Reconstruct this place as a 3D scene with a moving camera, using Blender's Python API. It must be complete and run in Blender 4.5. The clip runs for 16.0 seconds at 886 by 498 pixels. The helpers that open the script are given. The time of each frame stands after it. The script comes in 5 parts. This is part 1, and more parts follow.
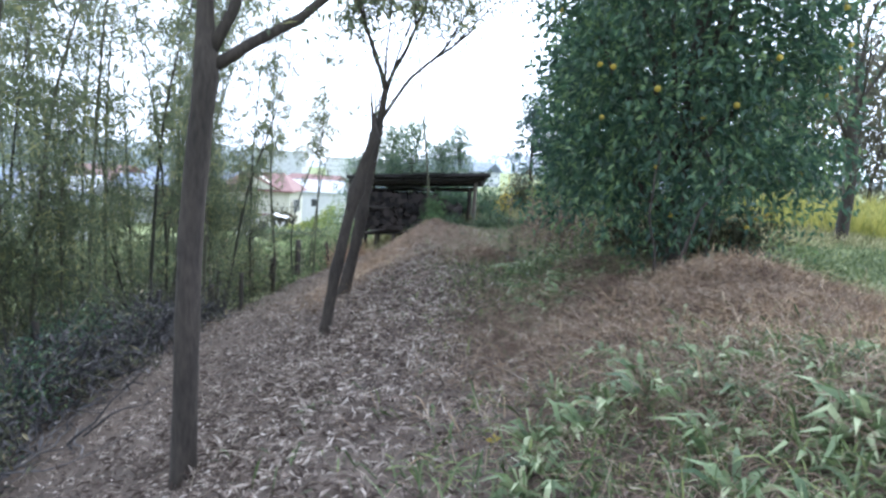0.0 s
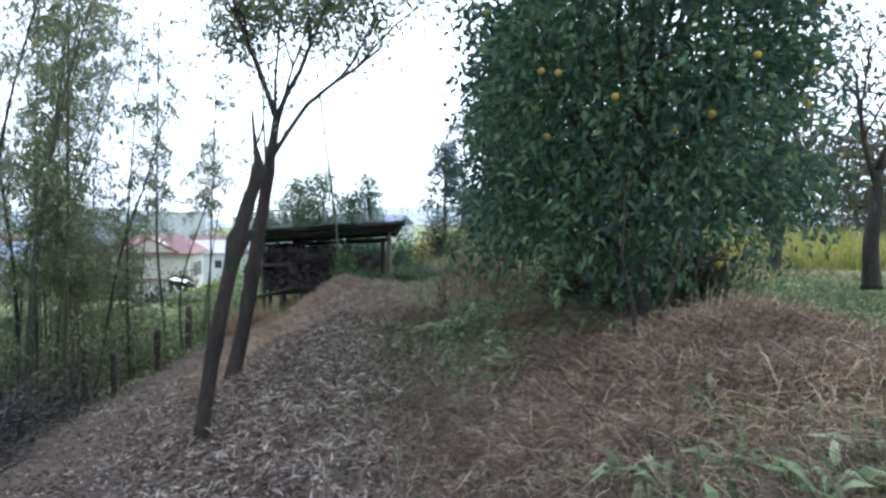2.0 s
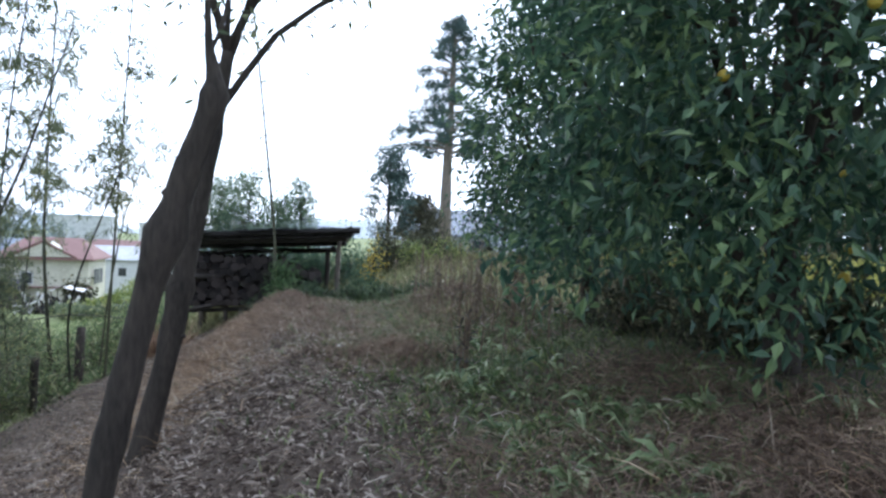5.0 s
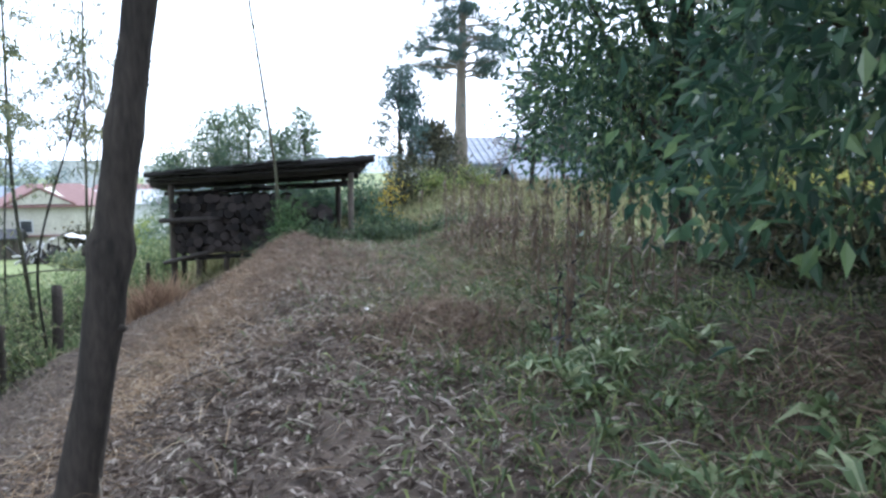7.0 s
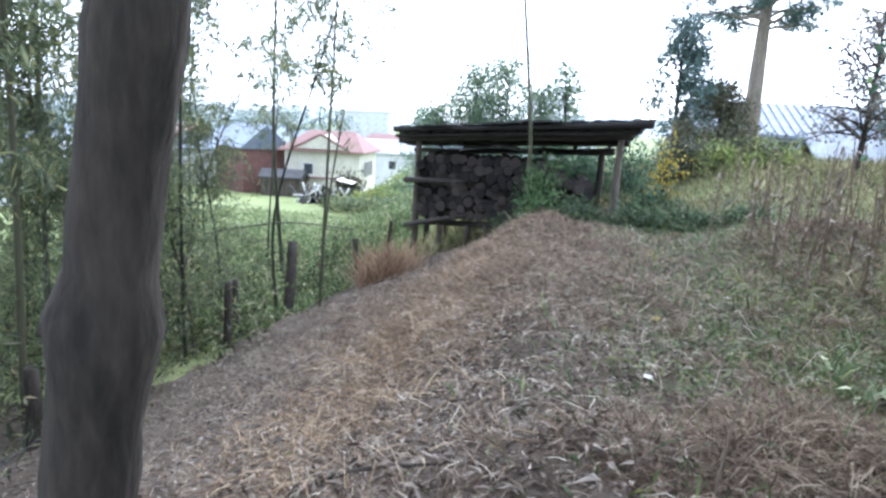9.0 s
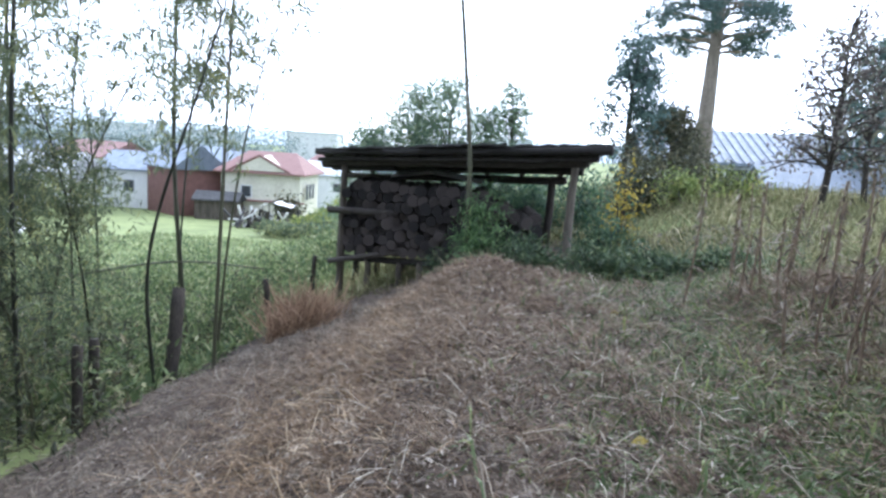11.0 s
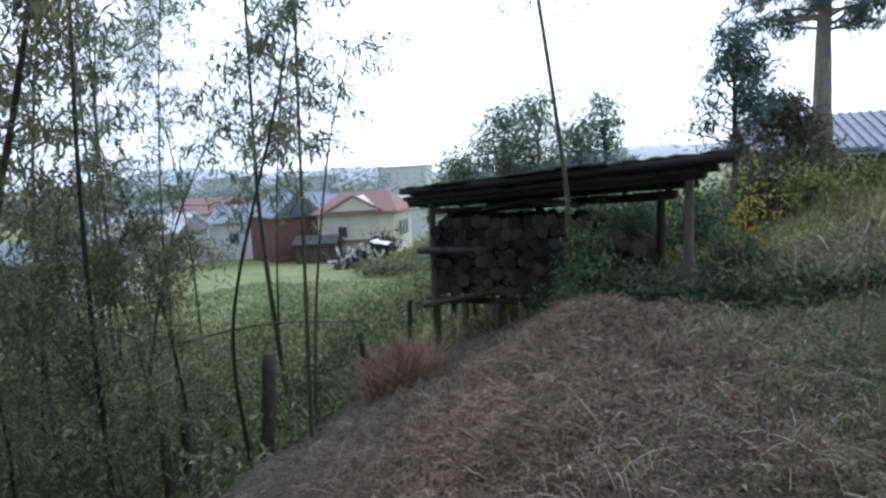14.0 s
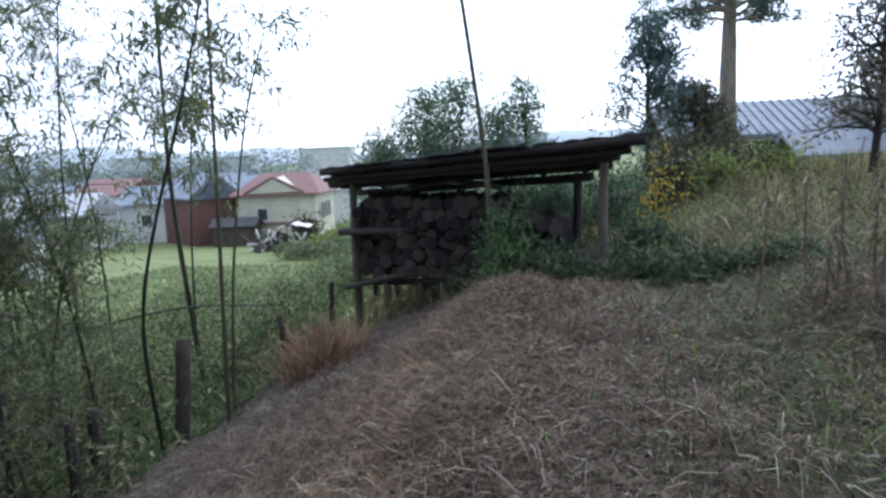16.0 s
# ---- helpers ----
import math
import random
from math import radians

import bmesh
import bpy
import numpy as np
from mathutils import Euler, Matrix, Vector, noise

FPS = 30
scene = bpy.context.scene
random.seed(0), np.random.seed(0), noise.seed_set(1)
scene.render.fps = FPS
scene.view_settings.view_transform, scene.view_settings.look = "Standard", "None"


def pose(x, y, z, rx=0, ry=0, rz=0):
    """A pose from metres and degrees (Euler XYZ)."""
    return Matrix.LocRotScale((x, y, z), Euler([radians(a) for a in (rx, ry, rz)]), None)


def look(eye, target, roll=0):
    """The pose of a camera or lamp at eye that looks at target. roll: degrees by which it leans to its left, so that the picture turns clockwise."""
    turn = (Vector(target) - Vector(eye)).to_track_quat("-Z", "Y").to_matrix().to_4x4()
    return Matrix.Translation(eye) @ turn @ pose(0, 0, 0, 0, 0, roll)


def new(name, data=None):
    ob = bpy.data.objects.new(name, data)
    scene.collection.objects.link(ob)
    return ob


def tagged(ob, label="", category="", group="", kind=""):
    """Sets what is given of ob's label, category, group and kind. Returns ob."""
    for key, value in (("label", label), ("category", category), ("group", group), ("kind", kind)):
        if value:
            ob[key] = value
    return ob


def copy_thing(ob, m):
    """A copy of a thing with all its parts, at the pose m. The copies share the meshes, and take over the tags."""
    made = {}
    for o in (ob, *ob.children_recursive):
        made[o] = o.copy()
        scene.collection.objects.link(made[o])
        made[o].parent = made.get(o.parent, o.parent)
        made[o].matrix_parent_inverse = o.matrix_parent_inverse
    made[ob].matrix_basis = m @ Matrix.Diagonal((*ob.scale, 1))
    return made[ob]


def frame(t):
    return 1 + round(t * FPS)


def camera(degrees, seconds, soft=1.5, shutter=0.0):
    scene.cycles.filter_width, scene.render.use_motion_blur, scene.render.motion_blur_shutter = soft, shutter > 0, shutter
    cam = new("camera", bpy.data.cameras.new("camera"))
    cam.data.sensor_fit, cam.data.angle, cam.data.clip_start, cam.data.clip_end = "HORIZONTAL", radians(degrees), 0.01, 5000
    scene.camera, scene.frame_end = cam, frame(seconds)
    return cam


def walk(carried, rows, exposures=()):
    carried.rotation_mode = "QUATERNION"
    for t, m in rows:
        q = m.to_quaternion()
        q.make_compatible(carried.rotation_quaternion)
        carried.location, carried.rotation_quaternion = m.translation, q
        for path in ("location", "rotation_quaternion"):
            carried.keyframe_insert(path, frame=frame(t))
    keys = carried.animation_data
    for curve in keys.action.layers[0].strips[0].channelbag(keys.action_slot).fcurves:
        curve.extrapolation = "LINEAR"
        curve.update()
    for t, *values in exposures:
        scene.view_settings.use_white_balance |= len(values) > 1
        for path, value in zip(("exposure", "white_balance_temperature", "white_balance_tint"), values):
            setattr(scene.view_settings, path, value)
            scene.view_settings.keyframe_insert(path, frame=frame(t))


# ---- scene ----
cam = camera(67.7, 16.0, soft=2.7)
PATH = [
    (0, (0.595, 1.01, 1.497), (0.453, 2.99, 1.255), 2.6),
    (0.5, (0.629, 1.372, 1.411), (0.603, 3.362, 1.214), 2.1),
    (1, (0.783, 1.862, 1.435), (0.87, 3.854, 1.274), 1.5),
    (1.5, (0.658, 2.311, 1.381), (0.857, 4.299, 1.289), 1.1),
    (2, (0.47, 2.826, 1.352), (0.586, 4.821, 1.274), 0.0),
    (2.5, (0.127, 3.257, 1.398), (-0.016, 5.251, 1.336), -1.1),
    (3, (-0.1, 3.599, 1.413), (0.177, 5.579, 1.394), 0.5),
    (3.2, (-0.149, 3.755, 1.397), (0.15, 5.732, 1.4), -0.4),
    (5.3, (-0.443, 6.129, 1.18), (-0.084, 8.096, 1.13), 2.3),
    (5.5, (-0.492, 6.352, 1.169), (-0.202, 8.324, 1.002), 2.4),
    (6, (-0.456, 6.902, 1.245), (-0.338, 8.892, 1.083), 1.5),
    (6.5, (-0.53, 7.452, 1.181), (-0.315, 9.437, 1.069), 2.1),
    (7, (-0.426, 7.99, 1.112), (-0.089, 9.947, 0.876), -0.4),
    (7.5, (-0.331, 8.606, 1.131), (-0.136, 10.552, 0.71), -0.6),
    (8, (-0.482, 9.169, 1.106), (-0.427, 11.13, 0.714), 0.4),
    (8.5, (-0.563, 9.74, 1.101), (-0.89, 11.681, 0.748), -2.8),
    (9, (-0.563, 10.287, 1.171), (-0.953, 12.214, 0.805), 2.8),
    (9.2, (-0.597, 10.504, 1.157), (-0.847, 12.467, 0.867), 4.0),
    (11.5, (-0.575, 12.513, 1.215), (-0.817, 14.477, 0.924), 3.2),
    (12, (-0.664, 12.795, 1.226), (-0.899, 14.766, 0.985), 2.7),
    (12.5, (-0.605, 13.026, 1.223), (-0.83, 14.995, 0.96), 1.9),
    (13, (-0.546, 13.155, 1.271), (-0.764, 15.127, 1.021), -2.6),
    (13.5, (-0.67, 13.111, 1.318), (-1.012, 15.067, 1.082), -3.3),
    (14, (-0.729, 13.076, 1.319), (-1.264, 14.99, 1.096), -3.2),
    (14.5, (-0.756, 13.056, 1.307), (-1.422, 14.929, 1.087), -2.8),
    (15, (-0.731, 13.071, 1.299), (-1.457, 14.921, 1.076), -3.0),
    (15.5, (-0.707, 13.108, 1.302), (-1.223, 15.021, 1.033), -2.7),
    (16, (-0.696, 13.093, 1.292), (-1.008, 15.048, 1.005), -2.6),
]
EXPOSURES = [(0.0, 0.7), (1.0, 0.5), (2.0, 0.2), (3.0, -0.3), (5.5, 0.15), (6.5, 0.15), (7.0, 0.52), (7.5, 0.8), (8.0, 0.95), (8.5, 0.97), (9.0, 0.97), (11.5, 0.48), (12.5, 0.1), (13.5, -0.2), (14.5, -0.47), (15.2, -0.42), (16.0, -0.22)]
walk(cam, [(t, look(eye, target, roll)) for t, eye, target, roll in PATH],
     exposures=EXPOSURES)
# ---- light ----
scene.view_settings.exposure = 0.0
world = bpy.data.worlds.new("world")
scene.world = world
world.use_nodes = True
wn, wl = world.node_tree.nodes, world.node_tree.links
SUN_UP, SUN_ROT = 38.0, 20.0
sky = wn.new("ShaderNodeTexSky")
sky.sky_type, sky.sun_disc = "NISHITA", False
sky.sun_elevation, sky.sun_rotation = radians(SUN_UP), radians(SUN_ROT)
sky.air_density, sky.dust_density, sky.ozone_density = 1.0, 1.0, 1.0
cloud = wn.new("ShaderNodeTexNoise")
cloud.inputs["Scale"].default_value, cloud.inputs["Detail"].default_value = 2.2, 6.0
coords = wn.new("ShaderNodeTexCoord")
wl.new(coords.outputs["Generated"], cloud.inputs["Vector"])
cover = wn.new("ShaderNodeMapRange")
cover.inputs["From Min"].default_value, cover.inputs["From Max"].default_value = 0.3, 0.45
cover.inputs["To Min"].default_value, cover.inputs["To Max"].default_value = 0.5, 1.0
wl.new(cloud.outputs["Fac"], cover.inputs["Value"])
veil = wn.new("ShaderNodeMix")
veil.data_type = "RGBA"
wl.new(cover.outputs["Result"], veil.inputs["Factor"])
wl.new(sky.outputs["Color"], veil.inputs["A"])
veil.inputs["B"].default_value = (13.4, 15.6, 19.8, 1)
# the overcast is brightest round the hidden sun
toward = wn.new("ShaderNodeVectorMath")
toward.operation = "DOT_PRODUCT"
wl.new(coords.outputs["Generated"], toward.inputs[0])
toward.inputs[1].default_value = (0.15, 0.85, 0.5)
glow = wn.new("ShaderNodeMapRange")
glow.inputs["From Min"].default_value, glow.inputs["From Max"].default_value = -0.2, 0.95
glow.inputs["To Min"].default_value, glow.inputs["To Max"].default_value = 0.075, 0.17
wl.new(toward.outputs["Value"], glow.inputs["Value"])
background = wn["Background"]
wl.new(veil.outputs["Result"], background.inputs["Color"])
wl.new(glow.outputs["Result"], background.inputs["Strength"])
sun = new("sun", bpy.data.lights.new("sun", "SUN"))
sun.data.energy, sun.data.angle, sun.data.color = 1.2, radians(12), (1.0, 0.97, 0.93)
sun.matrix_world = pose(0, 0, 30, 90 - SUN_UP, 0, 180 - SUN_ROT)

# ---- materials ----
def material(name, dark, light, scale=8.0, rough=0.85, bump=0.3, stretch=(1, 1, 1), third=None, metal=0.0, random_by="", translucent=0.0, fine=6.0, spread=(0.35, 0.65)):
    """A surface that varies between two or three colours at two scales, with relief."""
    m = bpy.data.materials.new(name)
    m.use_nodes = True
    n, l = m.node_tree.nodes, m.node_tree.links
    shader = n["Principled BSDF"]
    shader.inputs["Roughness"].default_value, shader.inputs["Metallic"].default_value = rough, metal
    co, mp = n.new("ShaderNodeTexCoord"), n.new("ShaderNodeMapping")
    mp.inputs["Scale"].default_value = stretch
    l.new(co.outputs["Object"], mp.inputs["Vector"])
    big, small = n.new("ShaderNodeTexNoise"), n.new("ShaderNodeTexNoise")
    for tex, s, d in ((big, scale, 4.0), (small, scale * fine, 5.0)):
        tex.inputs["Scale"].default_value, tex.inputs["Detail"].default_value = s, d
        l.new(mp.outputs["Vector"], tex.inputs["Vector"])
    mixed = n.new("ShaderNodeMath")
    mixed.operation = "MULTIPLY_ADD"
    l.new(small.outputs["Fac"], mixed.inputs[0])
    mixed.inputs[1].default_value = 0.5
    half = n.new("ShaderNodeMath")
    half.operation = "MULTIPLY"
    l.new(big.outputs["Fac"], half.inputs[0])
    half.inputs[1].default_value = 0.5
    l.new(half.outputs[0], mixed.inputs[2])
    value = mixed.outputs[0]
    if random_by:
        if random_by == "island":
            src = n.new("ShaderNodeNewGeometry").outputs["Random Per Island"]
        else:
            src = n.new("ShaderNodeObjectInfo").outputs["Random"]
        vary = n.new("ShaderNodeMath")
        vary.operation = "MULTIPLY_ADD"
        l.new(src, vary.inputs[0])
        vary.inputs[1].default_value = 0.55
        offset = n.new("ShaderNodeMath")
        offset.operation = "MULTIPLY_ADD"
        l.new(value, offset.inputs[0])
        offset.inputs[1].default_value, offset.inputs[2].default_value = 0.9, -0.225
        l.new(offset.outputs[0], vary.inputs[2])
        value = vary.outputs[0]
    ramp = n.new("ShaderNodeValToRGB")
    l.new(value, ramp.inputs["Fac"])
    ramp.color_ramp.elements[0].position, ramp.color_ramp.elements[1].position = spread
    ramp.color_ramp.elements[0].color, ramp.color_ramp.elements[1].color = (*dark, 1), (*light, 1)
    if third:
        e = ramp.color_ramp.elements.new(min(spread[1] + 0.12, 0.98))
        e.color = (*third, 1)
    l.new(ramp.outputs["Color"], shader.inputs["Base Color"])
    if bump:
        b = n.new("ShaderNodeBump")
        b.inputs["Strength"].default_value, b.inputs["Distance"].default_value = bump, 0.02
        l.new(mixed.outputs[0], b.inputs["Height"])
        l.new(b.outputs["Normal"], shader.inputs["Normal"])
    if translucent:
        t, mix = n.new("ShaderNodeBsdfTranslucent"), n.new("ShaderNodeMixShader")
        l.new(ramp.outputs["Color"], t.inputs["Color"])
        mix.inputs["Fac"].default_value = translucent
        l.new(shader.outputs[0], mix.inputs[1])
        l.new(t.outputs[0], mix.inputs[2])
        l.new(mix.outputs[0], n["Material Output"].inputs["Surface"])
    return m


SOIL = material("soil", (0.04, 0.03, 0.024), (0.12, 0.09, 0.072), 5.0, 0.95, 0.9, third=(0.2, 0.155, 0.125))
MEADOW = material("meadow", (0.11, 0.14, 0.052), (0.23, 0.275, 0.105), 0.4, 0.95, 0.6, third=(0.36, 0.33, 0.17))
LITTER = material("leaf_litter", (0.07, 0.05, 0.042), (0.3, 0.245, 0.21), 3.0, 0.8, 0, random_by="island", translucent=0.1, third=(0.55, 0.49, 0.44))
STRAW = material("straw", (0.085, 0.055, 0.04), (0.25, 0.178, 0.128), 2.0, 0.85, 0, random_by="island", translucent=0.15, third=(0.42, 0.34, 0.26))
PALE_STRAW = material("pale_straw", (0.4, 0.34, 0.27), (0.62, 0.56, 0.47), 2.0, 0.8, 0, random_by="island", translucent=0.15)
TAN_STRAW = material("tan_straw", (0.2, 0.13, 0.08), (0.45, 0.32, 0.205), 2.0, 0.8, 0, random_by="island", translucent=0.2, third=(0.6, 0.48, 0.34))
GREY_STRAW = material("grey_straw", (0.085, 0.066, 0.053), (0.27, 0.22, 0.178), 2.0, 0.85, 0, random_by="island", translucent=0.12, third=(0.43, 0.38, 0.32))
# green lightened towards blue to paint haze on the farther trees
HAZY_LEAF = material("hazy_leaf", (0.1, 0.16, 0.12), (0.2, 0.29, 0.2), 1.0, 0.7, 0, random_by="island", translucent=0.4, third=(0.34, 0.4, 0.25))
GRASS = material("green_blades", (0.055, 0.09, 0.035), (0.15, 0.2, 0.085), 2.0, 0.6, 0, random_by="island", translucent=0.25, third=(0.24, 0.28, 0.1))
BROADLEAF = material("broad_leaf", (0.06, 0.105, 0.05), (0.18, 0.25, 0.115), 2.0, 0.5, 0, random_by="island", translucent=0.25, third=(0.38, 0.42, 0.25))
CITRUS = material("citrus_leaf", (0.032, 0.078, 0.055), (0.09, 0.175, 0.1), 1.2, 0.4, 0, random_by="island", translucent=0.42, third=(0.21, 0.31, 0.14))
BAMBOO_LEAF = material("bamboo_leaf", (0.085, 0.115, 0.068), (0.215, 0.255, 0.145), 1.5, 0.6, 0, random_by="island", translucent=0.5, third=(0.33, 0.33, 0.15))
SHRUB_LEAF = material("shrub_leaf", (0.05, 0.11, 0.045), (0.15, 0.27, 0.11), 1.5, 0.55, 0, random_by="island", translucent=0.35, third=(0.26, 0.36, 0.16))
# needle colour lifted to include the haze before these trees
PINE_LEAF = material("pine_needle", (0.05, 0.095, 0.095), (0.12, 0.19, 0.18), 1.0, 0.7, 0, random_by="island", translucent=0.2)
DRAB_LEAF = material("drab_leaf", (0.08, 0.085, 0.06), (0.2, 0.19, 0.13), 1.0, 0.75, 0, random_by="island", translucent=0.25)
YELLOW_LEAF = material("yellow_leaf", (0.3, 0.23, 0.04), (0.48, 0.38, 0.08), 1.0, 0.7, 0, random_by="island", translucent=0.4)
YELLOW_GRASS = material("yellow_grass", (0.2, 0.22, 0.06), (0.45, 0.42, 0.13), 1.0, 0.8, 0, random_by="island", translucent=0.35)
BARK = material("bark", (0.019, 0.016, 0.014), (0.066, 0.054, 0.045), 7.0, 0.95, 1.0, stretch=(1, 1, 0.25))
GREY_BARK = material("grey_bark", (0.14, 0.12, 0.10), (0.34, 0.29, 0.25), 6.0, 0.9, 0.6, stretch=(1, 1, 0.25))
CULM = material("bamboo_culm", (0.016, 0.018, 0.012), (0.075, 0.075, 0.045), 5.0, 0.5, 0.1, stretch=(1, 1, 0.1), random_by="object")
OLD_WOOD = material("weathered_wood", (0.05, 0.042, 0.035), (0.17, 0.145, 0.125), 6.0, 0.95, 0.8, stretch=(1, 1, 0.12), random_by="object")
LOG_BARK = material("log_bark", (0.018, 0.016, 0.016), (0.057, 0.048, 0.045), 8.0, 0.95, 1.0, random_by="object")
LOG_END = material("log_end", (0.024, 0.022, 0.023), (0.075, 0.062, 0.06), 14.0, 0.95, 0.5, random_by="object")
ROOFING = material("tarred_roofing", (0.035, 0.035, 0.038), (0.1, 0.1, 0.105), 4.0, 0.8, 0.5)
PALE_SHEET = material("pale_sheet", (0.5, 0.5, 0.5), (0.75, 0.75, 0.74), 3.0, 0.6, 0.2)
CREAM_WALL = material("cream_plaster", (0.5, 0.48, 0.41), (0.68, 0.66, 0.58), 0.8, 0.9, 0.2)
RED_ROOF = material("red_roof", (0.19, 0.105, 0.1), (0.29, 0.165, 0.155), 1.5, 0.8, 0.4, stretch=(1, 6, 1))
BRICK = material("brick_red", (0.13, 0.065, 0.058), (0.23, 0.115, 0.1), 2.0, 0.9, 0.4, random_by="object")
BLUE_ROOF = material("grey_blue_roof", (0.15, 0.185, 0.24), (0.27, 0.315, 0.385), 1.5, 0.7, 0.3)
GREY_WALL = material("grey_plaster", (0.38, 0.4, 0.43), (0.6, 0.62, 0.65), 0.6, 0.9, 0.2)
PALE_WALL = material("pale_plaster", (0.55, 0.57, 0.6), (0.75, 0.76, 0.78), 0.4, 0.9, 0.1, random_by="object")
DARK_GLASS = material("dark_glass", (0.03, 0.035, 0.04), (0.07, 0.08, 0.09), 2.0, 0.15, 0)
# distance haze is mixed into this pale blue-grey
HAZED_HILL = material("far_woods", (0.36, 0.42, 0.46), (0.48, 0.53, 0.57), 0.02, 0.95, 0)
FRUIT = material("yellow_fruit", (0.36, 0.25, 0.03), (0.5, 0.38, 0.06), 10.0, 0.5, 0.1)
DARK_CLOTH = material("dark_scrap", (0.03, 0.03, 0.035), (0.08, 0.08, 0.085), 3.0, 0.9, 0.3)


# ---- mesh tools ----
class Shape:
    """Collects tubes, boxes and leaves into one mesh."""

    def __init__(self):
        self.v, self.f, self.count = [], {}, 0

    def add(self, verts, faces):
        verts, faces = np.asarray(verts, float).reshape(-1, 3), np.asarray(faces, int)
        self.f.setdefault(faces.shape[1], []).append(faces + self.count)
        self.v.append(verts)
        self.count += len(verts)
        return self

    def tube(self, path, radii, sides=8, caps=True, rough=0.0, rng=None):
        path = np.asarray(path, float)
        k = len(path)
        radii = np.broadcast_to(np.asarray(radii, float), k)
        way = np.gradient(path, axis=0)
        way /= np.linalg.norm(way, axis=1)[:, None] + 1e-9
        side = np.cross(way, (0.0, 1.0, 0.02) if abs(way[:, 1]).mean() < 0.8 else (1.0, 0.0, 0.02))
        side /= np.linalg.norm(side, axis=1)[:, None] + 1e-9
        up = np.cross(side, way)
        a = np.linspace(0, 2 * np.pi, sides, endpoint=False)
        r = radii[:, None] * np.ones((1, sides))
        if rough:
            r = r * (1 + rough * (rng or np.random).standard_normal((k, sides)))
        ring = path[:, None] + r[..., None] * (np.cos(a)[None, :, None] * side[:, None] + np.sin(a)[None, :, None] * up[:, None])
        i = np.arange(k - 1)[:, None] * sides
        j, j2 = np.arange(sides)[None], (np.arange(sides)[None] + 1) % sides
        self.add(ring.reshape(-1, 3), np.stack([i + j, i + j2, i + sides + j2, i + sides + j], -1).reshape(-1, 4))
        if caps:
            first = self.count - k * sides
            self.f.setdefault(sides, []).append(np.array([np.arange(sides)[::-1] + first, np.arange(sides) + first + (k - 1) * sides]))
        return self

    def box(self, low, high, m=None):
        (a, b, c), (d, e, f) = low, high
        v = np.array([(a, b, c), (d, b, c), (d, e, c), (a, e, c), (a, b, f), (d, b, f), (d, e, f), (a, e, f)], float)
        if m is not None:
            v = np.array([m @ Vector(p) for p in v])
        return self.add(v, [(0, 3, 2, 1), (4, 5, 6, 7), (0, 1, 5, 4), (1, 2, 6, 5), (2, 3, 7, 6), (3, 0, 4, 7)])

    def leaves(self, base, way, length, width, rng, fold=0.25, curl=0.0):
        """Folded leaves: from base along way."""
        base, way = np.asarray(base, float), np.asarray(way, float)
        n = len(base)
        if not n:
            return self
        length, width = np.broadcast_to(length, n)[:, None], np.broadcast_to(width, n)[:, None]
        way = way / (np.linalg.norm(way, axis=1)[:, None] + 1e-9)
        side = np.cross(way, rng.standard_normal((n, 3)) * 0.6 + (0, 0, 1))
        side /= np.linalg.norm(side, axis=1)[:, None] + 1e-9
        up = np.cross(side, way)
        mid = base + way * length * 0.45 + up * (fold * width)
        tip = base + way * length - up * (curl * length)
        v = np.stack([base, mid - side * width / 2, tip, mid + side * width / 2], 1).reshape(-1, 3)
        q = np.arange(n)[:, None] * 4
        return self.add(v, np.concatenate([q + (0, 1, 2), q + (0, 2, 3)]))

    def blades(self, base, way, length, width, rng, droop=0.5):
        """Grass blades that bend over: three cross sections each."""
        base, way = np.asarray(base, float), np.asarray(way, float)
        n = len(base)
        if not n:
            return self
        length, width = np.broadcast_to(length, n)[:, None], np.broadcast_to(width, n)[:, None]
        droop = np.broadcast_to(droop, n)[:, None]
        way = way / (np.linalg.norm(way, axis=1)[:, None] + 1e-9)
        side = np.cross(way, (0, 0, 1.0)) + 1e-4
        side /= np.linalg.norm(side, axis=1)[:, None]
        turn = rng.uniform(-1.2, 1.2, (n, 1))
        side = side * np.cos(turn) + np.cross(way, side) * np.sin(turn)
        mid = base + way * length * 0.55
        tip = base + way * length - np.array((0, 0, 1.0)) * droop * length * 0.6
        v = np.stack([base - side * width * 0.4, base + side * width * 0.4, mid + side * width * 0.5, mid - side * width * 0.5, tip], 1).reshape(-1, 3)
        q = np.arange(n)[:, None] * 5
        return self.add(v, np.concatenate([q + (0, 1, 2), q + (0, 2, 3), q + (3, 2, 4)]))

    def mesh(self, name, mat, smooth=False):
        me = bpy.data.meshes.new(name)
        verts = np.concatenate(self.v)
        me.vertices.add(len(verts))
        me.vertices.foreach_set("co", verts.ravel())
        groups = [np.concatenate(g) for g in self.f.values()]
        loops = np.concatenate([g.ravel() for g in groups])
        totals = np.concatenate([np.full(len(g), g.shape[1]) for g in groups])
        me.loops.add(len(loops))
        me.loops.foreach_set("vertex_index", loops)
        me.polygons.add(len(totals))
        me.polygons.foreach_set("loop_start", np.concatenate([[0], np.cumsum(totals)[:-1]]))
        me.polygons.foreach_set("loop_total", totals)
        me.polygons.foreach_set("use_smooth", np.full(len(totals), smooth))
        me.update(calc_edges=True)
        me.validate()
        me.materials.append(mat)
        return me


def part(name, shape, mat, parent=None, label="", smooth=False):
    """One mesh object under a thing or under a part."""
    ob = new(name, shape if isinstance(shape, bpy.types.Mesh) else shape.mesh(name, mat, smooth))
    if parent:
        ob.parent = parent
    return tagged(ob, label)


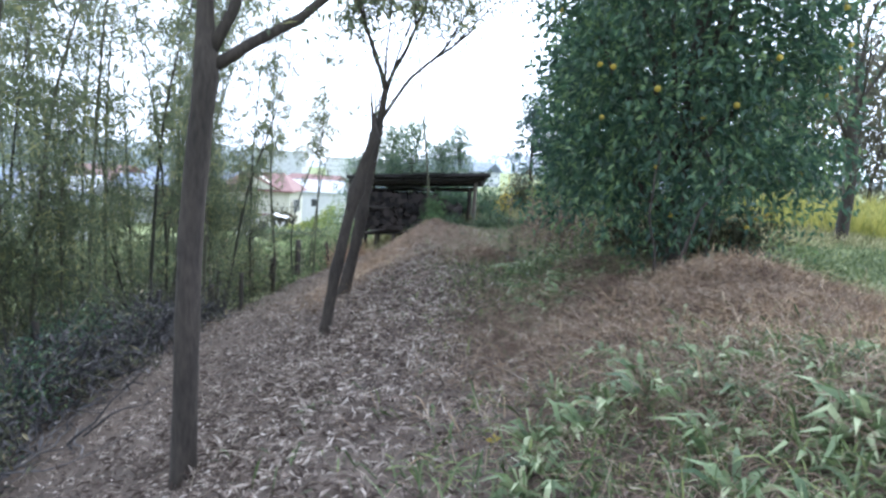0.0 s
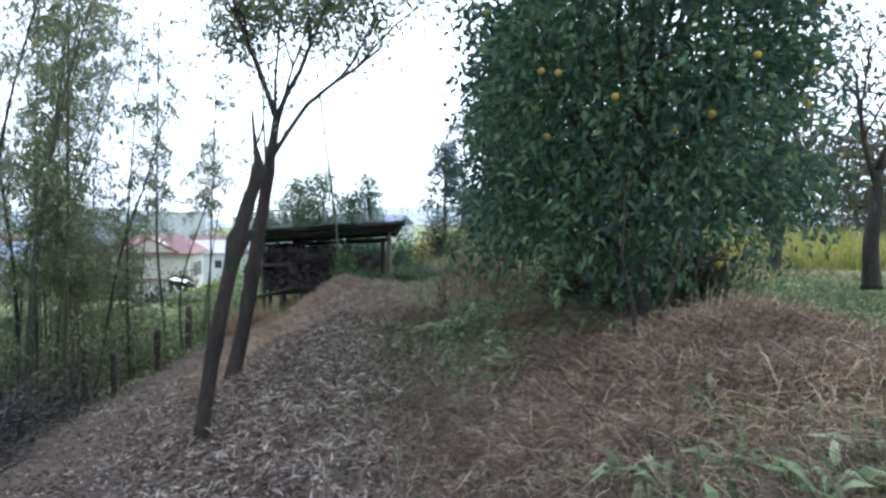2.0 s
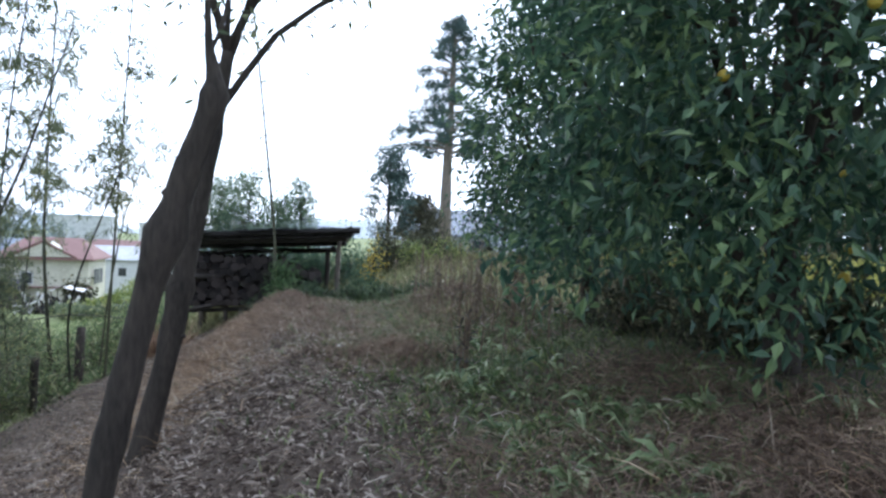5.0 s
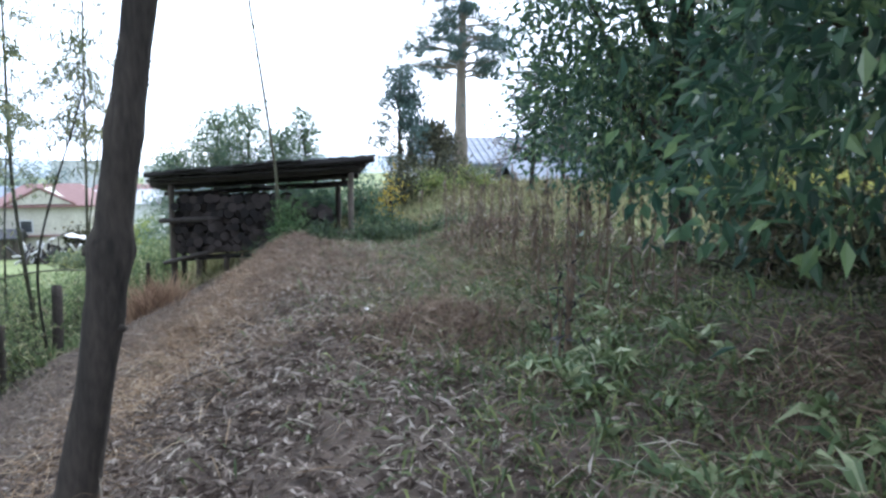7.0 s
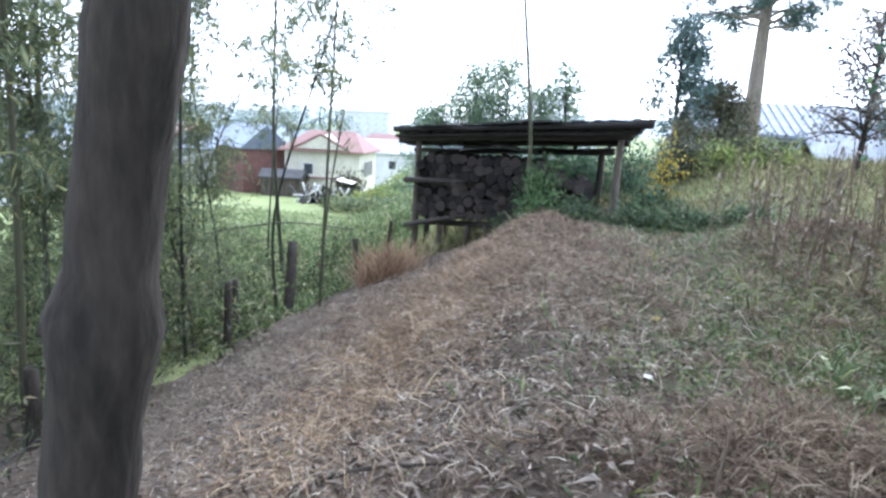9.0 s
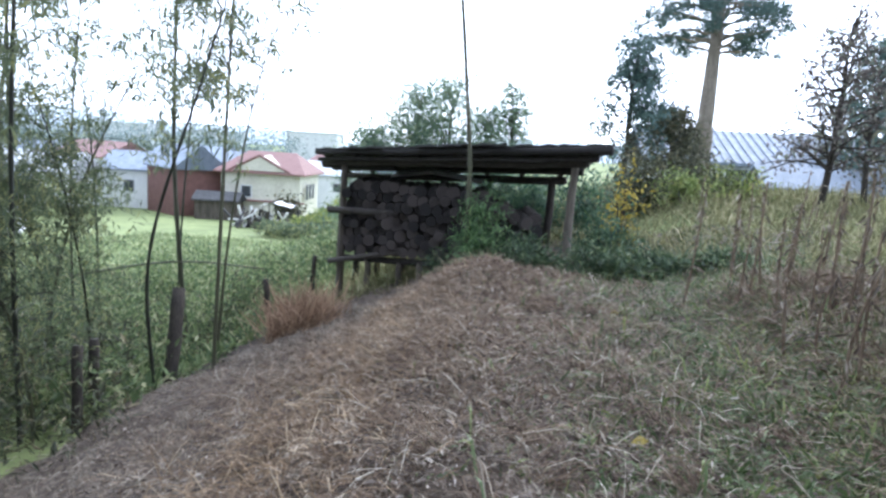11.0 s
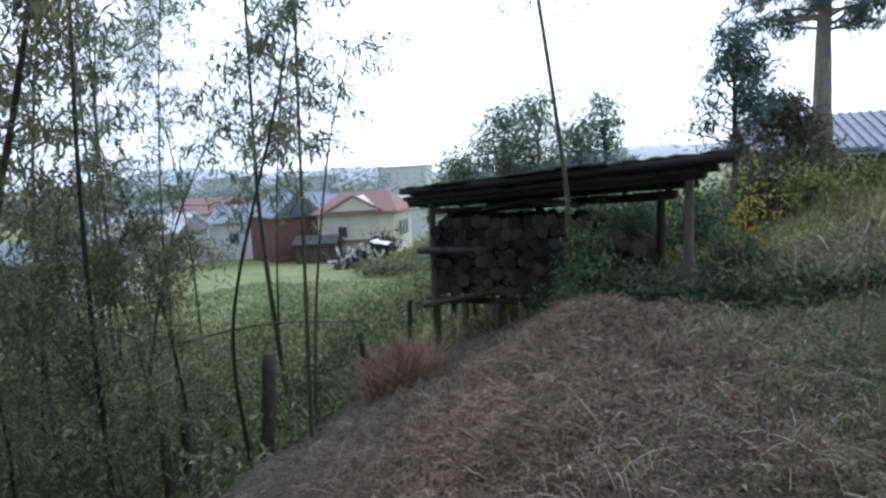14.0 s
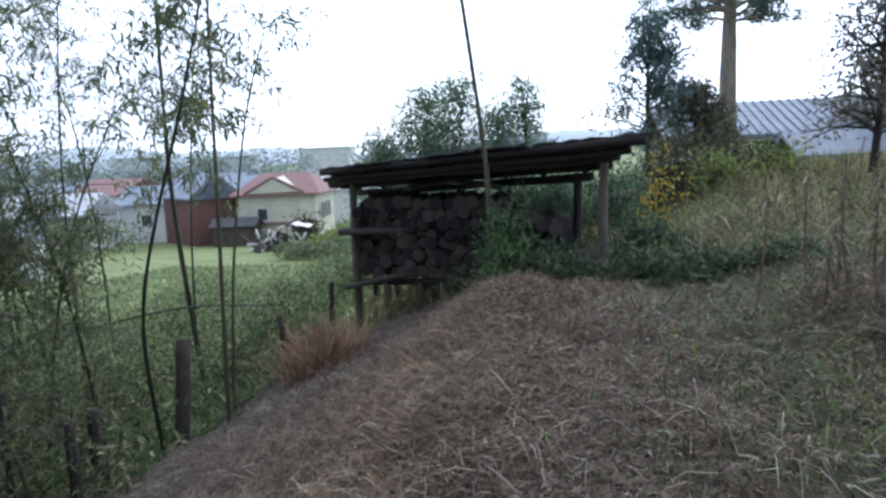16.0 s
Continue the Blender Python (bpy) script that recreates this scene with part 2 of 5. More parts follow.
def thing(name, x, y, label, category, group="", kind="", z=None, turn=0):
    """An Empty at a thing's base, on the ground unless z is given."""
    ob = new(name)
    ob.matrix_basis = pose(x, y, float(ground_height(x, y)) if z is None else z, 0, 0, turn)
    return tagged(ob, label, category, group, kind)


def ways(rng, n, up=0.0, flat=1.0):
    d = rng.standard_normal((n, 3)) * (1, 1, flat)
    d[:, 2] += up
    return d / np.linalg.norm(d, axis=1)[:, None]


def bend(points, steps, rng, wobble=0.0):
    """A smooth path through a few points."""
    points = np.asarray(points, float)
    s = np.linspace(0, len(points) - 1, steps)
    pad = np.concatenate([[2 * points[0] - points[1]], points, [2 * points[-1] - points[-2]]])
    i = np.minimum(s.astype(int), len(points) - 2)
    u = (s - i)[:, None]
    a, b, c, d = pad[i], pad[i + 1], pad[i + 2], pad[i + 3]
    out = 0.5 * (2 * b + (c - a) * u + (2 * a - 5 * b + 4 * c - d) * u**2 + (3 * b - a - 3 * c + d) * u**3)
    if wobble:
        out[1:-1] += rng.standard_normal(out[1:-1].shape) * wobble
    return out


FIELD_LEAF = material("field_grass", (0.09, 0.135, 0.062), (0.235, 0.3, 0.135), 1.0, 0.7, 0, random_by="island", translucent=0.35, third=(0.43, 0.42, 0.25))
DULL_GRASS = material("dull_grass", (0.12, 0.125, 0.06), (0.28, 0.27, 0.14), 1.0, 0.85, 0, random_by="island", translucent=0.3, third=(0.5, 0.43, 0.28))
# leaf green darkened so that the colour itself holds the shade under crowns
SHADED_LEAF = material("shaded_leaf", (0.035, 0.042, 0.025), (0.1, 0.105, 0.06), 1.5, 0.75, 0, random_by="island", translucent=0.2, third=(0.2, 0.17, 0.1))
def ground_height(x, y):
    """Height of the bare ground: a path along a terrace edge, falling to a field on one side, a low bank on the other."""
    x, y = np.asarray(x, float), np.asarray(y, float)
    crown = np.interp(y, [-20, 0, 3, 5.5, 8, 9.5, 11.5, 13, 14.5, 17, 18.5, 19.6, 20.8, 22, 26, 36, 60, 200], [0.3, 0.05, -0.05, -0.16, -0.3, -0.27, -0.13, -0.16, -0.22, -0.28, -0.25, -0.24, -0.34, -0.36, -0.15, 0.0, -0.2, -3])
    edge = np.interp(y, [0, 5, 8, 11, 14, 17, 20, 24, 40], [-0.12, -0.25, -0.4, -0.45, -0.65, -1.0, -1.1, -1.0, -1.2])
    steep = np.interp(y, [0, 5, 9, 12, 15, 20, 24], [0.7, 0.72, 0.5, 0.52, 0.62, 0.66, 0.7])
    off = np.maximum(edge - x, 0)
    off = np.sqrt(off * off + 0.09) - 0.3
    field = np.interp(y, [0, 20, 60, 120, 400], [-2.3, -2.75, -5.3, -8, -10])
    left = crown - steep * np.minimum(off, 1.2) - 0.6 * steep * np.maximum(off - 1.2, 0)
    left = field + np.log1p(np.exp(np.clip((left - field) * 4, -40, 40))) / 4
    rise = np.interp(y, [0, 3, 6, 9, 11.5, 15, 20, 30, 40], [0.45, 0.5, 0.62, 0.62, 0.4, 0.38, 0.4, 0.6, 0.25])
    gate = np.clip((x - 0.5) / 2.2, 0, 1)
    gate = gate * gate * (3 - 2 * gate)
    far = np.clip((x - 9) / 20, 0, 1) * 0.6
    h = left + gate * rise - far * (y < 60)
    h = h + 0.3 * np.exp(-((x - 3.1) / 0.8) ** 2 - ((y - 7.7) / 0.8) ** 2)
    h = h + 0.12 * np.exp(-((x - 1.5) / 0.6) ** 2 - ((y - 5.0) / 1.2) ** 2)
    h = h + 0.14 * np.exp(-((x + 1.05) / 0.6) ** 2 - ((y - 19.35) / 0.75) ** 2)
    h = h - 0.06 * np.exp(-((x - 0.45) / 0.4) ** 2 - ((y - 7.5) / 2.5) ** 2)
    h = h + 0.11 * np.exp(-((x - edge - 0.12) / 0.22) ** 2) * np.clip((y - 11) / 2, 0, 1) * np.clip((21 - y) / 2, 0, 1) * (0.7 + 0.3 * np.sin(y * 3.1))
    h = h + 0.13 * np.exp(-((x - 0.45) / 0.5) ** 2 - ((y - 12.9) / 0.4) ** 2) + 0.12 * np.exp(-((x - 2.3) / 0.6) ** 2 - ((y - 18.4) / 0.5) ** 2)
    h = h + 0.03 * np.sin(x * 6.3 + 2 * np.sin(y * 2.7)) * np.sin(y * 5.3 + 1.5 * np.sin(x * 3.1)) * np.clip((y - 11) / 2, 0.25, 1) * (y < 24)
    h = h + 0.03 * np.sin(x * 2.3 + y * 1.1) * np.sin(y * 1.7 - x) + 0.02 * np.sin(x * 5.1) * np.sin(y * 4.3)
    return h


# ---- ground ----
def spread_axis(low, high, step, out_low, out_high, grow=1.25):
    inner = list(np.arange(low, high, step))
    a, d = inner[0], step
    left = []
    while a > out_low:
        d *= grow
        a -= d
        left.append(a)
    a, d = inner[-1], step
    right = []
    while a < out_high:
        d *= grow
        a += d
        right.append(a)
    return np.array(left[::-1] + inner + right)


def build_ground():
    xs, ys = spread_axis(-7, 7, 0.14, -1500, 1500), spread_axis(0, 25, 0.14, -300, 2500)
    gx, gy = np.meshgrid(xs, ys)
    gz = ground_height(gx, gy)
    near = (abs(gx) < 8) & (gy > -2) & (gy < 30)
    gz = gz + near * np.random.default_rng(3).normal(0, 0.012, gz.shape)
    s = Shape()
    n = len(xs)
    i = np.arange(len(ys) - 1)[:, None] * n + np.arange(n - 1)[None]
    s.add(np.stack([gx, gy, gz], -1).reshape(-1, 3), np.stack([i, i + 1, i + n + 1, i + n], -1).reshape(-1, 4))
    me = s.mesh("ground", SOIL, True)
    me.materials.append(MEADOW)
    mid = np.stack([gx, gy], -1)[:-1, :-1].reshape(-1, 2)
    field = ((mid[:, 0] < -5.2) & (mid[:, 1] > 17)) | (mid[:, 0] < -12) | (mid[:, 1] > 24) | (mid[:, 0] > 4.4 + 0.5 * np.sin(mid[:, 1] * 1.3)) | (mid[:, 1] < -6)
    me.polygons.foreach_set("material_index", field.astype(int))
    return tagged(new("ground", me), "brown soil terrace falling to a green meadow", "ground", kind="structure")


build_ground()


# ---- ground cover ----
def strewn(rng, n, low, high):
    return rng.uniform(low[0], high[0], n), rng.uniform(low[1], high[1], n)


def on_ground(x, y, lift=0.0):
    return np.stack([x, y, ground_height(x, y) + lift], -1)


def build_litter():
    rng = np.random.default_rng(11)
    x, y = strewn(rng, 170000, (-6, 0), (2.4, 22))
    dense = np.exp(-((x + 0.9) / np.where(x < -0.9, 2.1, 1.5)) ** 2) * np.clip((19.5 - y) / 4, 0.16, 1) * np.where(x > 0.6, 0.45, 1)
    keep = rng.random(len(x)) < dense
    x, y = x[keep], y[keep]
    n = len(x)
    s = Shape()
    s.leaves(on_ground(x, y, rng.uniform(0.004, 0.05, n)), ways(rng, n, 0.05, 0.35), rng.uniform(0.03, 0.13, n) * np.where(y > 13.5, 0.62, 0.9), rng.uniform(0.008, 0.024, n), rng, 0.35, 0.25)
    tagged(part("leaf_litter", s, LITTER), "dry grey-brown fallen leaves strewn over the path", "leaf litter", kind="stuff")


def build_straw():
    rng = np.random.default_rng(12)
    s = Shape()
    for n, cx, cy, rx, ry, ll in ((22000, 2.8, 7.0, 1.1, 0.9, 0.28), (9000, 2.0, 4.4, 0.9, 0.8, 0.26), (6000, 1.5, 6.3, 0.5, 1.5, 0.24), (9000, 4.3, 5.8, 1.2, 1.4, 0.2), (7000, 0.75, 8.4, 0.4, 1.8, 0.2), (9000, 1.6, 8.6, 0.8, 0.8, 0.22),
                                 (13000, -0.95, 20.2, 0.8, 0.7, 0.2), (12000, -1.2, 17.6, 0.5, 2.2, 0.2), (14000, -0.3, 17.0, 1.0, 1.8, 0.15), (18000, -2.6, 18.5, 1.0, 2.2, 0.17), (9000, 0.45, 12.9, 0.55, 0.5, 0.24), (7000, 2.2, 18.4, 0.6, 0.7, 0.32), (5000, 1.9, 10.4, 0.5, 0.6, 0.2), (6000, 1.6, 15.5, 0.6, 1.6, 0.26)):
        x, y = rng.normal(cx, rx, n), rng.normal(cy, ry, n)
        heap = np.exp(-(((x - cx) / rx) ** 2 + ((y - cy) / ry) ** 2) * 0.7)
        s.blades(on_ground(x, y, rng.uniform(0, 0.14, n) * heap), ways(rng, n, 0.2, 0.4), rng.uniform(0.4, 1.3, n) * ll, rng.uniform(0.002, 0.0055, n), rng, rng.uniform(0.1, 0.7, n))
    # flattened tussocks: sheaves of straw that share a direction and rise over the mat
    for n, cx, cy, rx, ry in ((150, -0.9, 18.6, 0.9, 2.0), (60, -2.0, 16.0, 0.7, 2.5), (45, 0.9, 13.2, 0.6, 0.8), (70, 2.7, 6.8, 1.0, 0.8), (40, 1.9, 16.5, 0.5, 1.4), (40, 1.6, 8.4, 0.6, 0.8)):
        for x, y in zip(rng.normal(cx, rx, n), rng.normal(cy, ry, n)):
            m = int(rng.integers(60, 130))
            a = rng.uniform(0, 6.28) + rng.normal(0, 0.45, m)
            px, py = x + rng.normal(0, 0.05, m), y + rng.normal(0, 0.05, m)
            way = np.stack([np.cos(a), np.sin(a), rng.uniform(0.15, 0.9, m)], -1)
            s.blades(on_ground(px, py, -0.01), way / np.linalg.norm(way, axis=1)[:, None], rng.uniform(0.15, 0.4, m), rng.uniform(0.002, 0.005, m), rng, rng.uniform(0.4, 1.0, m))
    tagged(part("straw", s, STRAW), "matted dry brown straw lying on the mounds", "dry grass", kind="stuff")
    s = Shape()
    for n, cx, cy, rx, ry, ll in ((15000, -0.6, 16.5, 1.3, 2.4, 0.15), (6000, -0.8, 12.8, 1.1, 1.6, 0.13), (14000, 0.4, 19.0, 1.2, 1.6, 0.14), (3500, -2.6, 8.5, 1.3, 3.0, 0.14), (7000, -3.0, 13.0, 1.1, 2.4, 0.15), (15000, -3.7, 17.2, 0.8, 2.4, 0.14), (8000, -3.4, 20.6, 0.7, 1.2, 0.15), (10000, -2.6, 20.6, 0.6, 1.3, 0.17)):
        x, y = rng.normal(cx, rx, n), rng.normal(cy, ry, n)
        s.blades(on_ground(x, y, rng.uniform(0, 0.035, n)), ways(rng, n, 0.15, 0.35), rng.uniform(0.3, 1.4, n) * ll, rng.uniform(0.002, 0.006, n), rng, rng.uniform(0.1, 0.6, n))
    tan = Shape()
    for n, cx, cy, rx, ry in ((9000, 3.2, 6.4, 1.0, 1.1), (3000, 3.1, 7.7, 0.5, 0.5), (3500, -1.9, 17.4, 0.5, 1.8), (2500, -2.0, 14.0, 0.5, 1.6)):
        x, y = rng.normal(cx, rx, n), rng.normal(cy, ry, n)
        tan.blades(on_ground(x, y, rng.uniform(0.0, 0.1, n)), ways(rng, n, 0.2, 0.4), rng.uniform(0.1, 0.36, n), rng.uniform(0.003, 0.007, n), rng, rng.uniform(0.1, 0.7, n))
    tagged(part("tan_straw", tan, TAN_STRAW), "golden tan dry straw heaped on the mounds", "dry grass", kind="stuff")
    pale = Shape()
    for n, cx, cy, rx, ry in ((2300, -0.6, 16.5, 1.5, 2.6), (160, 0.3, 13.0, 1.0, 1.2), (1200, 2.6, 6.8, 1.2, 1.0), (700, 0.0, 8.0, 1.2, 2.0)):
        x, y = rng.normal(cx, rx, n), rng.normal(cy, ry, n)
        pale.blades(on_ground(x, y, rng.uniform(0.02, 0.09, n)), ways(rng, n, 0.2, 0.4), rng.uniform(0.06, 0.3, n), rng.uniform(0.003, 0.006, n), rng, rng.uniform(0.1, 0.7, n))
    tagged(part("pale_straw", pale, PALE_STRAW), "bleached pale straw strands lying on top", "dry grass", kind="stuff")
    tagged(part("cut_grass", s, GREY_STRAW), "grey-brown cut grass trampled flat on the path", "dry grass", kind="stuff")


def build_green_grass():
    rng = np.random.default_rng(13)
    s = Shape()
    for n, cx, cy, rx, ry, ll in ((4200, 1.9, 4.0, 0.9, 0.9, 0.26), (1500, 3.0, 4.8, 1.0, 1.0, 0.26), (5200, 1.1, 12.2, 0.6, 1.6, 0.2), (3000, 1.6, 14.2, 0.9, 1.8, 0.25), (8000, 0.75, 17.0, 0.7, 2.2, 0.1),
                                 (9000, 1.3, 16.0, 0.7, 2.0, 0.13), (5000, 0.6, 14.6, 0.8, 1.5, 0.1), (24000, 6.8, 12.0, 2.4, 2.6, 0.22), (6000, 2.2, 19.5, 1.4, 2.5, 0.3), (2500, 1.4, 9.5, 0.8, 1.2, 0.2)):
        x, y = rng.normal(cx, rx, n), rng.normal(cy, ry, n)
        s.blades(on_ground(x, y), ways(rng, n, 0.7, 0.5), rng.uniform(0.4, 1.2, n) * ll, rng.uniform(0.006, 0.016, n), rng, rng.uniform(0.2, 0.8, n))
    tagged(part("grass", s, GRASS), "green grass blades growing through the straw", "grass", kind="stuff")


def build_meadow_grass():
    rng = np.random.default_rng(14)
    s = Shape()
    n = 26000
    x, y = rng.uniform(-22, -5.0, n), rng.uniform(18.5, 48, n)
    s.blades(on_ground(x, y), ways(rng, n, 0.9, 0.5), rng.uniform(0.15, 0.5, n), rng.uniform(0.015, 0.04, n), rng, rng.uniform(0.2, 0.7, n))
    n = 30000
    x, y = rng.uniform(-15, -4.9, n), rng.uniform(18.8, 38, n)
    tuft = np.clip(np.sin(x * 1.1 + 2) * np.sin(y * 0.8) + 0.6 * np.sin(x * 2.7) * np.sin(y * 2.3), 0, 1)
    s.leaves(on_ground(x, y, rng.uniform(0, 1, n) * (0.1 + 0.95 * tuft)), ways(rng, n, 0.4), rng.uniform(0.1, 0.26, n), rng.uniform(0.03, 0.09, n), rng)
    for _ in range(60):
        cx, cy, m = rng.uniform(-12, -5.0), rng.uniform(18.0, 36), int(rng.integers(120, 320))
        px, py, up = rng.normal(cx, 0.35, m), rng.normal(cy, 0.35, m), rng.uniform(0.5, 1.3)
        s.leaves(on_ground(px, py, rng.uniform(0, 1, m) ** 0.8 * up), ways(rng, m, 0.1), rng.uniform(0.1, 0.22, m), rng.uniform(0.03, 0.07, m), rng)
    tagged(part("meadow_grass", s, FIELD_LEAF), "lush green weeds and grass of the lower field", "grass", kind="stuff")


def build_yellow_grass():
    rng = np.random.default_rng(15)
    s = Shape()
    n = 22000
    x, y = rng.uniform(9, 32, n), rng.uniform(20, 27, n)
    s.blades(on_ground(x, y), ways(rng, n, 2.2, 0.5), rng.uniform(0.7, 1.5, n), rng.uniform(0.012, 0.03, n), rng, rng.uniform(0.1, 0.5, n))
    tagged(part("tall_grass", s, YELLOW_GRASS), "tall yellow-green grass stand with pale plumes", "grass", kind="stuff")


def build_bank_weeds():
    rng = np.random.default_rng(16)
    s = Shape()
    n = 26000
    x, y = rng.uniform(1.3, 11, n), rng.uniform(15.5, 33, n)
    tall = np.where(x < 4, 0.36, 0.55) + 0.2 * np.sin(x * 1.3) * np.sin(y * 0.9)
    s.blades(on_ground(x, y), ways(rng, n, 0.9, 0.5), rng.uniform(0.25, 0.95, n) * tall * np.clip((x - 0.8) / 1.5, 0.3, 1), rng.uniform(0.008, 0.022, n), rng, rng.uniform(0.1, 0.6, n))
    n = 7000
    x, y = rng.uniform(-4.6, 1.5, n), rng.uniform(23.3, 31, n)
    s.blades(on_ground(x, y), ways(rng, n, 1.2, 0.5), rng.uniform(0.2, 0.6, n), rng.uniform(0.01, 0.025, n), rng, rng.uniform(0.1, 0.6, n))
    n = 19000
    x, y = rng.uniform(0.6, 9, n), rng.uniform(21, 34, n)
    keep = rng.random(n) < 0.55 + 0.45 * np.sin(x * 1.7) * np.sin(y * 1.2)
    x, y = x[keep], y[keep]
    n = len(x)
    s.blades(on_ground(x, y), ways(rng, n, 1.0, 0.5), rng.uniform(0.2, 0.75, n) * np.clip((x + 1.2) / 2.5, 0.5, 1), rng.uniform(0.008, 0.02, n), rng, rng.uniform(0.1, 0.5, n))
    tagged(part("rough_grass", s, DULL_GRASS), "rough dull brown-green grass covering the bank", "grass", kind="stuff")


build_bank_weeds(), build_litter(), build_straw(), build_green_grass(), build_meadow_grass(), build_yellow_grass()


# ---- trees ----
def branch_out(rng, start, way, length, radius, depth, twigs, tips):
    """A limb that divides; twigs collects (path, radii), tips the ends."""
    steps = 5
    path = [np.asarray(start, float)]
    w = np.asarray(way, float)
    for _ in range(steps):
        w = w + rng.standard_normal(3) * 0.1 + (0, 0, 0.04)
        w /= np.linalg.norm(w)
        path.append(path[-1] + w * length / steps)
    twigs.append((path, np.linspace(radius, radius * 0.5, steps + 1)))
    if depth == 0:
        tips.extend(path[2:])
        return
    if depth <= 3:
        tips.extend(path[2:])
    for _ in range(rng.integers(2, 4)):
        k = rng.integers(2, steps + 1)
        d = w + rng.standard_normal(3) * 0.65
        d[2] = abs(d[2]) * 0.8 + 0.12
        branch_out(rng, path[k], d / np.linalg.norm(d), length * rng.uniform(0.5, 0.75), radius * 0.5, depth - 1, twigs, tips)


def lean_tree(name, x, y, z, trunk_points, radii, limbs, leaf, label, seed, leaves=900, leaf_size=(0.07, 0.02), depth=2, bark=BARK, knots=(), stubs=()):
    """A slender tree: a bent trunk, limbs that divide, and sparse leaves."""
    rng = np.random.default_rng(seed)
    root = thing(name, x, y, label, "tree", z=z)
    path = bend(trunk_points, 26, rng)
    r = np.interp(np.linspace(0, 1, 26), np.linspace(0, 1, len(radii)), radii)
    r[0] *= 1.2
    for k, more in knots:
        r[k] *= more
        r[k - 1] *= 1 + (more - 1) * 0.4
    s = Shape().tube(path, r, 14, rough=0.03, rng=rng)
    part("trunk", s, bark, root, smooth=True)
    for start, way, length, radius in stubs:
        a, d = np.array(start), np.array(way)
        part("stub", Shape().tube([a, a + d * length * 0.6, a + d * length], [radius * 1.3, radius, radius * 0.8], 8, rough=0.08, rng=rng), bark, root, smooth=True)
    tips = []
    for start, way, length, radius in limbs:
        twigs = []
        d = np.asarray(way, float)
        branch_out(rng, start, d / np.linalg.norm(d), length, radius, depth, twigs, tips)
        s = Shape()
        for p, q in twigs:
            s.tube(p, q, 6)
        part("limb", s, bark, root, smooth=True)
    if leaves:
        tips = np.array(tips)
        at = tips[rng.integers(0, len(tips), leaves)] + rng.normal(0, 0.16, (leaves, 3))
        s = Shape().leaves(at, ways(rng, leaves, -0.3), rng.uniform(0.6, 1.3, leaves) * leaf_size[0], leaf_size[1], rng)
        part("foliage", s, leaf, root)
    return root


lean_tree("tree", -1.53, 5.4, -0.86, [(0, 0, -0.15), (0.03, 0, 1.0), (0.07, 0, 1.9), (0.13, 0, 2.55), (0.17, 0, 2.95), (0.14, 0.05, 3.5), (0.12, 0.1, 5.2)], [0.09, 0.086, 0.084, 0.08, 0.085, 0.052, 0.03],
          [((0.17, 0, 2.93), (0.85, 0.1, 0.45), 1.8, 0.046), ((0.17, 0, 3.0), (0.42, 0.15, 0.85), 1.8, 0.046), ((0.15, 0, 3.6), (-0.6, 0.3, 0.7), 1.5, 0.035), ((0.14, 0, 4.0), (0.4, -0.3, 0.7), 1.4, 0.03)], BAMBOO_LEAF, "slim dark-barked tree forking above head height", 21, 8000, (0.11, 0.032), depth=3)
lean_tree("tree", -1.46, 9.1, -0.6, [(0, 0, -0.15), (0.11, 0, 0.6), (0.21, 0, 1.1), (0.32, 0, 1.6), (0.46, 0.0, 2.1), (0.57, 0.0, 2.45), (0.54, 0.0, 2.7), (0.52, 0, 3.0)], [0.07, 0.066, 0.07, 0.064, 0.07, 0.05, 0.02, 0.011],
          [((0.54, 0, 2.65), (0.3, 0.2, 0.9), 0.5, 0.012)], BAMBOO_LEAF, "leaning slender tree with knotted bark and a broken top", 22, 60, depth=1, knots=((5, 1.2), (12, 1.6), (18, 1.5)), stubs=(((0.42, 0, 1.95), (-0.8, -0.2, 0.5), 0.085, 0.02), ((0.27, 0.0, 1.42), (0.8, -0.3, 0.3), 0.09, 0.02)))
lean_tree("tree", -1.79, 11.4, -0.68, [(0, 0, -0.15), (0.2, 0, 0.75), (0.29, 0, 1.25), (0.36, 0, 1.7), (0.45, 0, 2.2), (0.55, 0, 2.8), (0.63, 0.0, 3.35)], [0.11, 0.088, 0.092, 0.085, 0.078, 0.065, 0.05],
          [((0.56, 0, 2.85), (0.68, 0, 0.8), 2.1, 0.034), ((0.63, 0, 3.35), (-0.36, 0.1, 1), 1.7, 0.038), ((0.63, 0, 3.35), (0.28, 0.1, 1), 1.7, 0.038), ((0.62, 0, 3.3), (0.03, -0.1, 1), 1.6, 0.024), ((0.62, 0, 3.2), (0.42, -0.1, 0.9), 1.4, 0.022), ((0.5, 0, 2.6), (-0.2, 0.2, 1.0), 1.3, 0.018)], BAMBOO_LEAF, "leaning tree with stout grey-brown trunk and forked top", 23, 7500, (0.13, 0.036), depth=3, knots=((7, 1.12), (10, 1.28), (15, 1.18), (20, 1.2)), stubs=(((0.26, 0, 1.05), (0.85, -0.3, -0.1), 0.13, 0.022), ((0.28, 0, 1.4), (-0.8, -0.4, 0.2), 0.1, 0.025)))


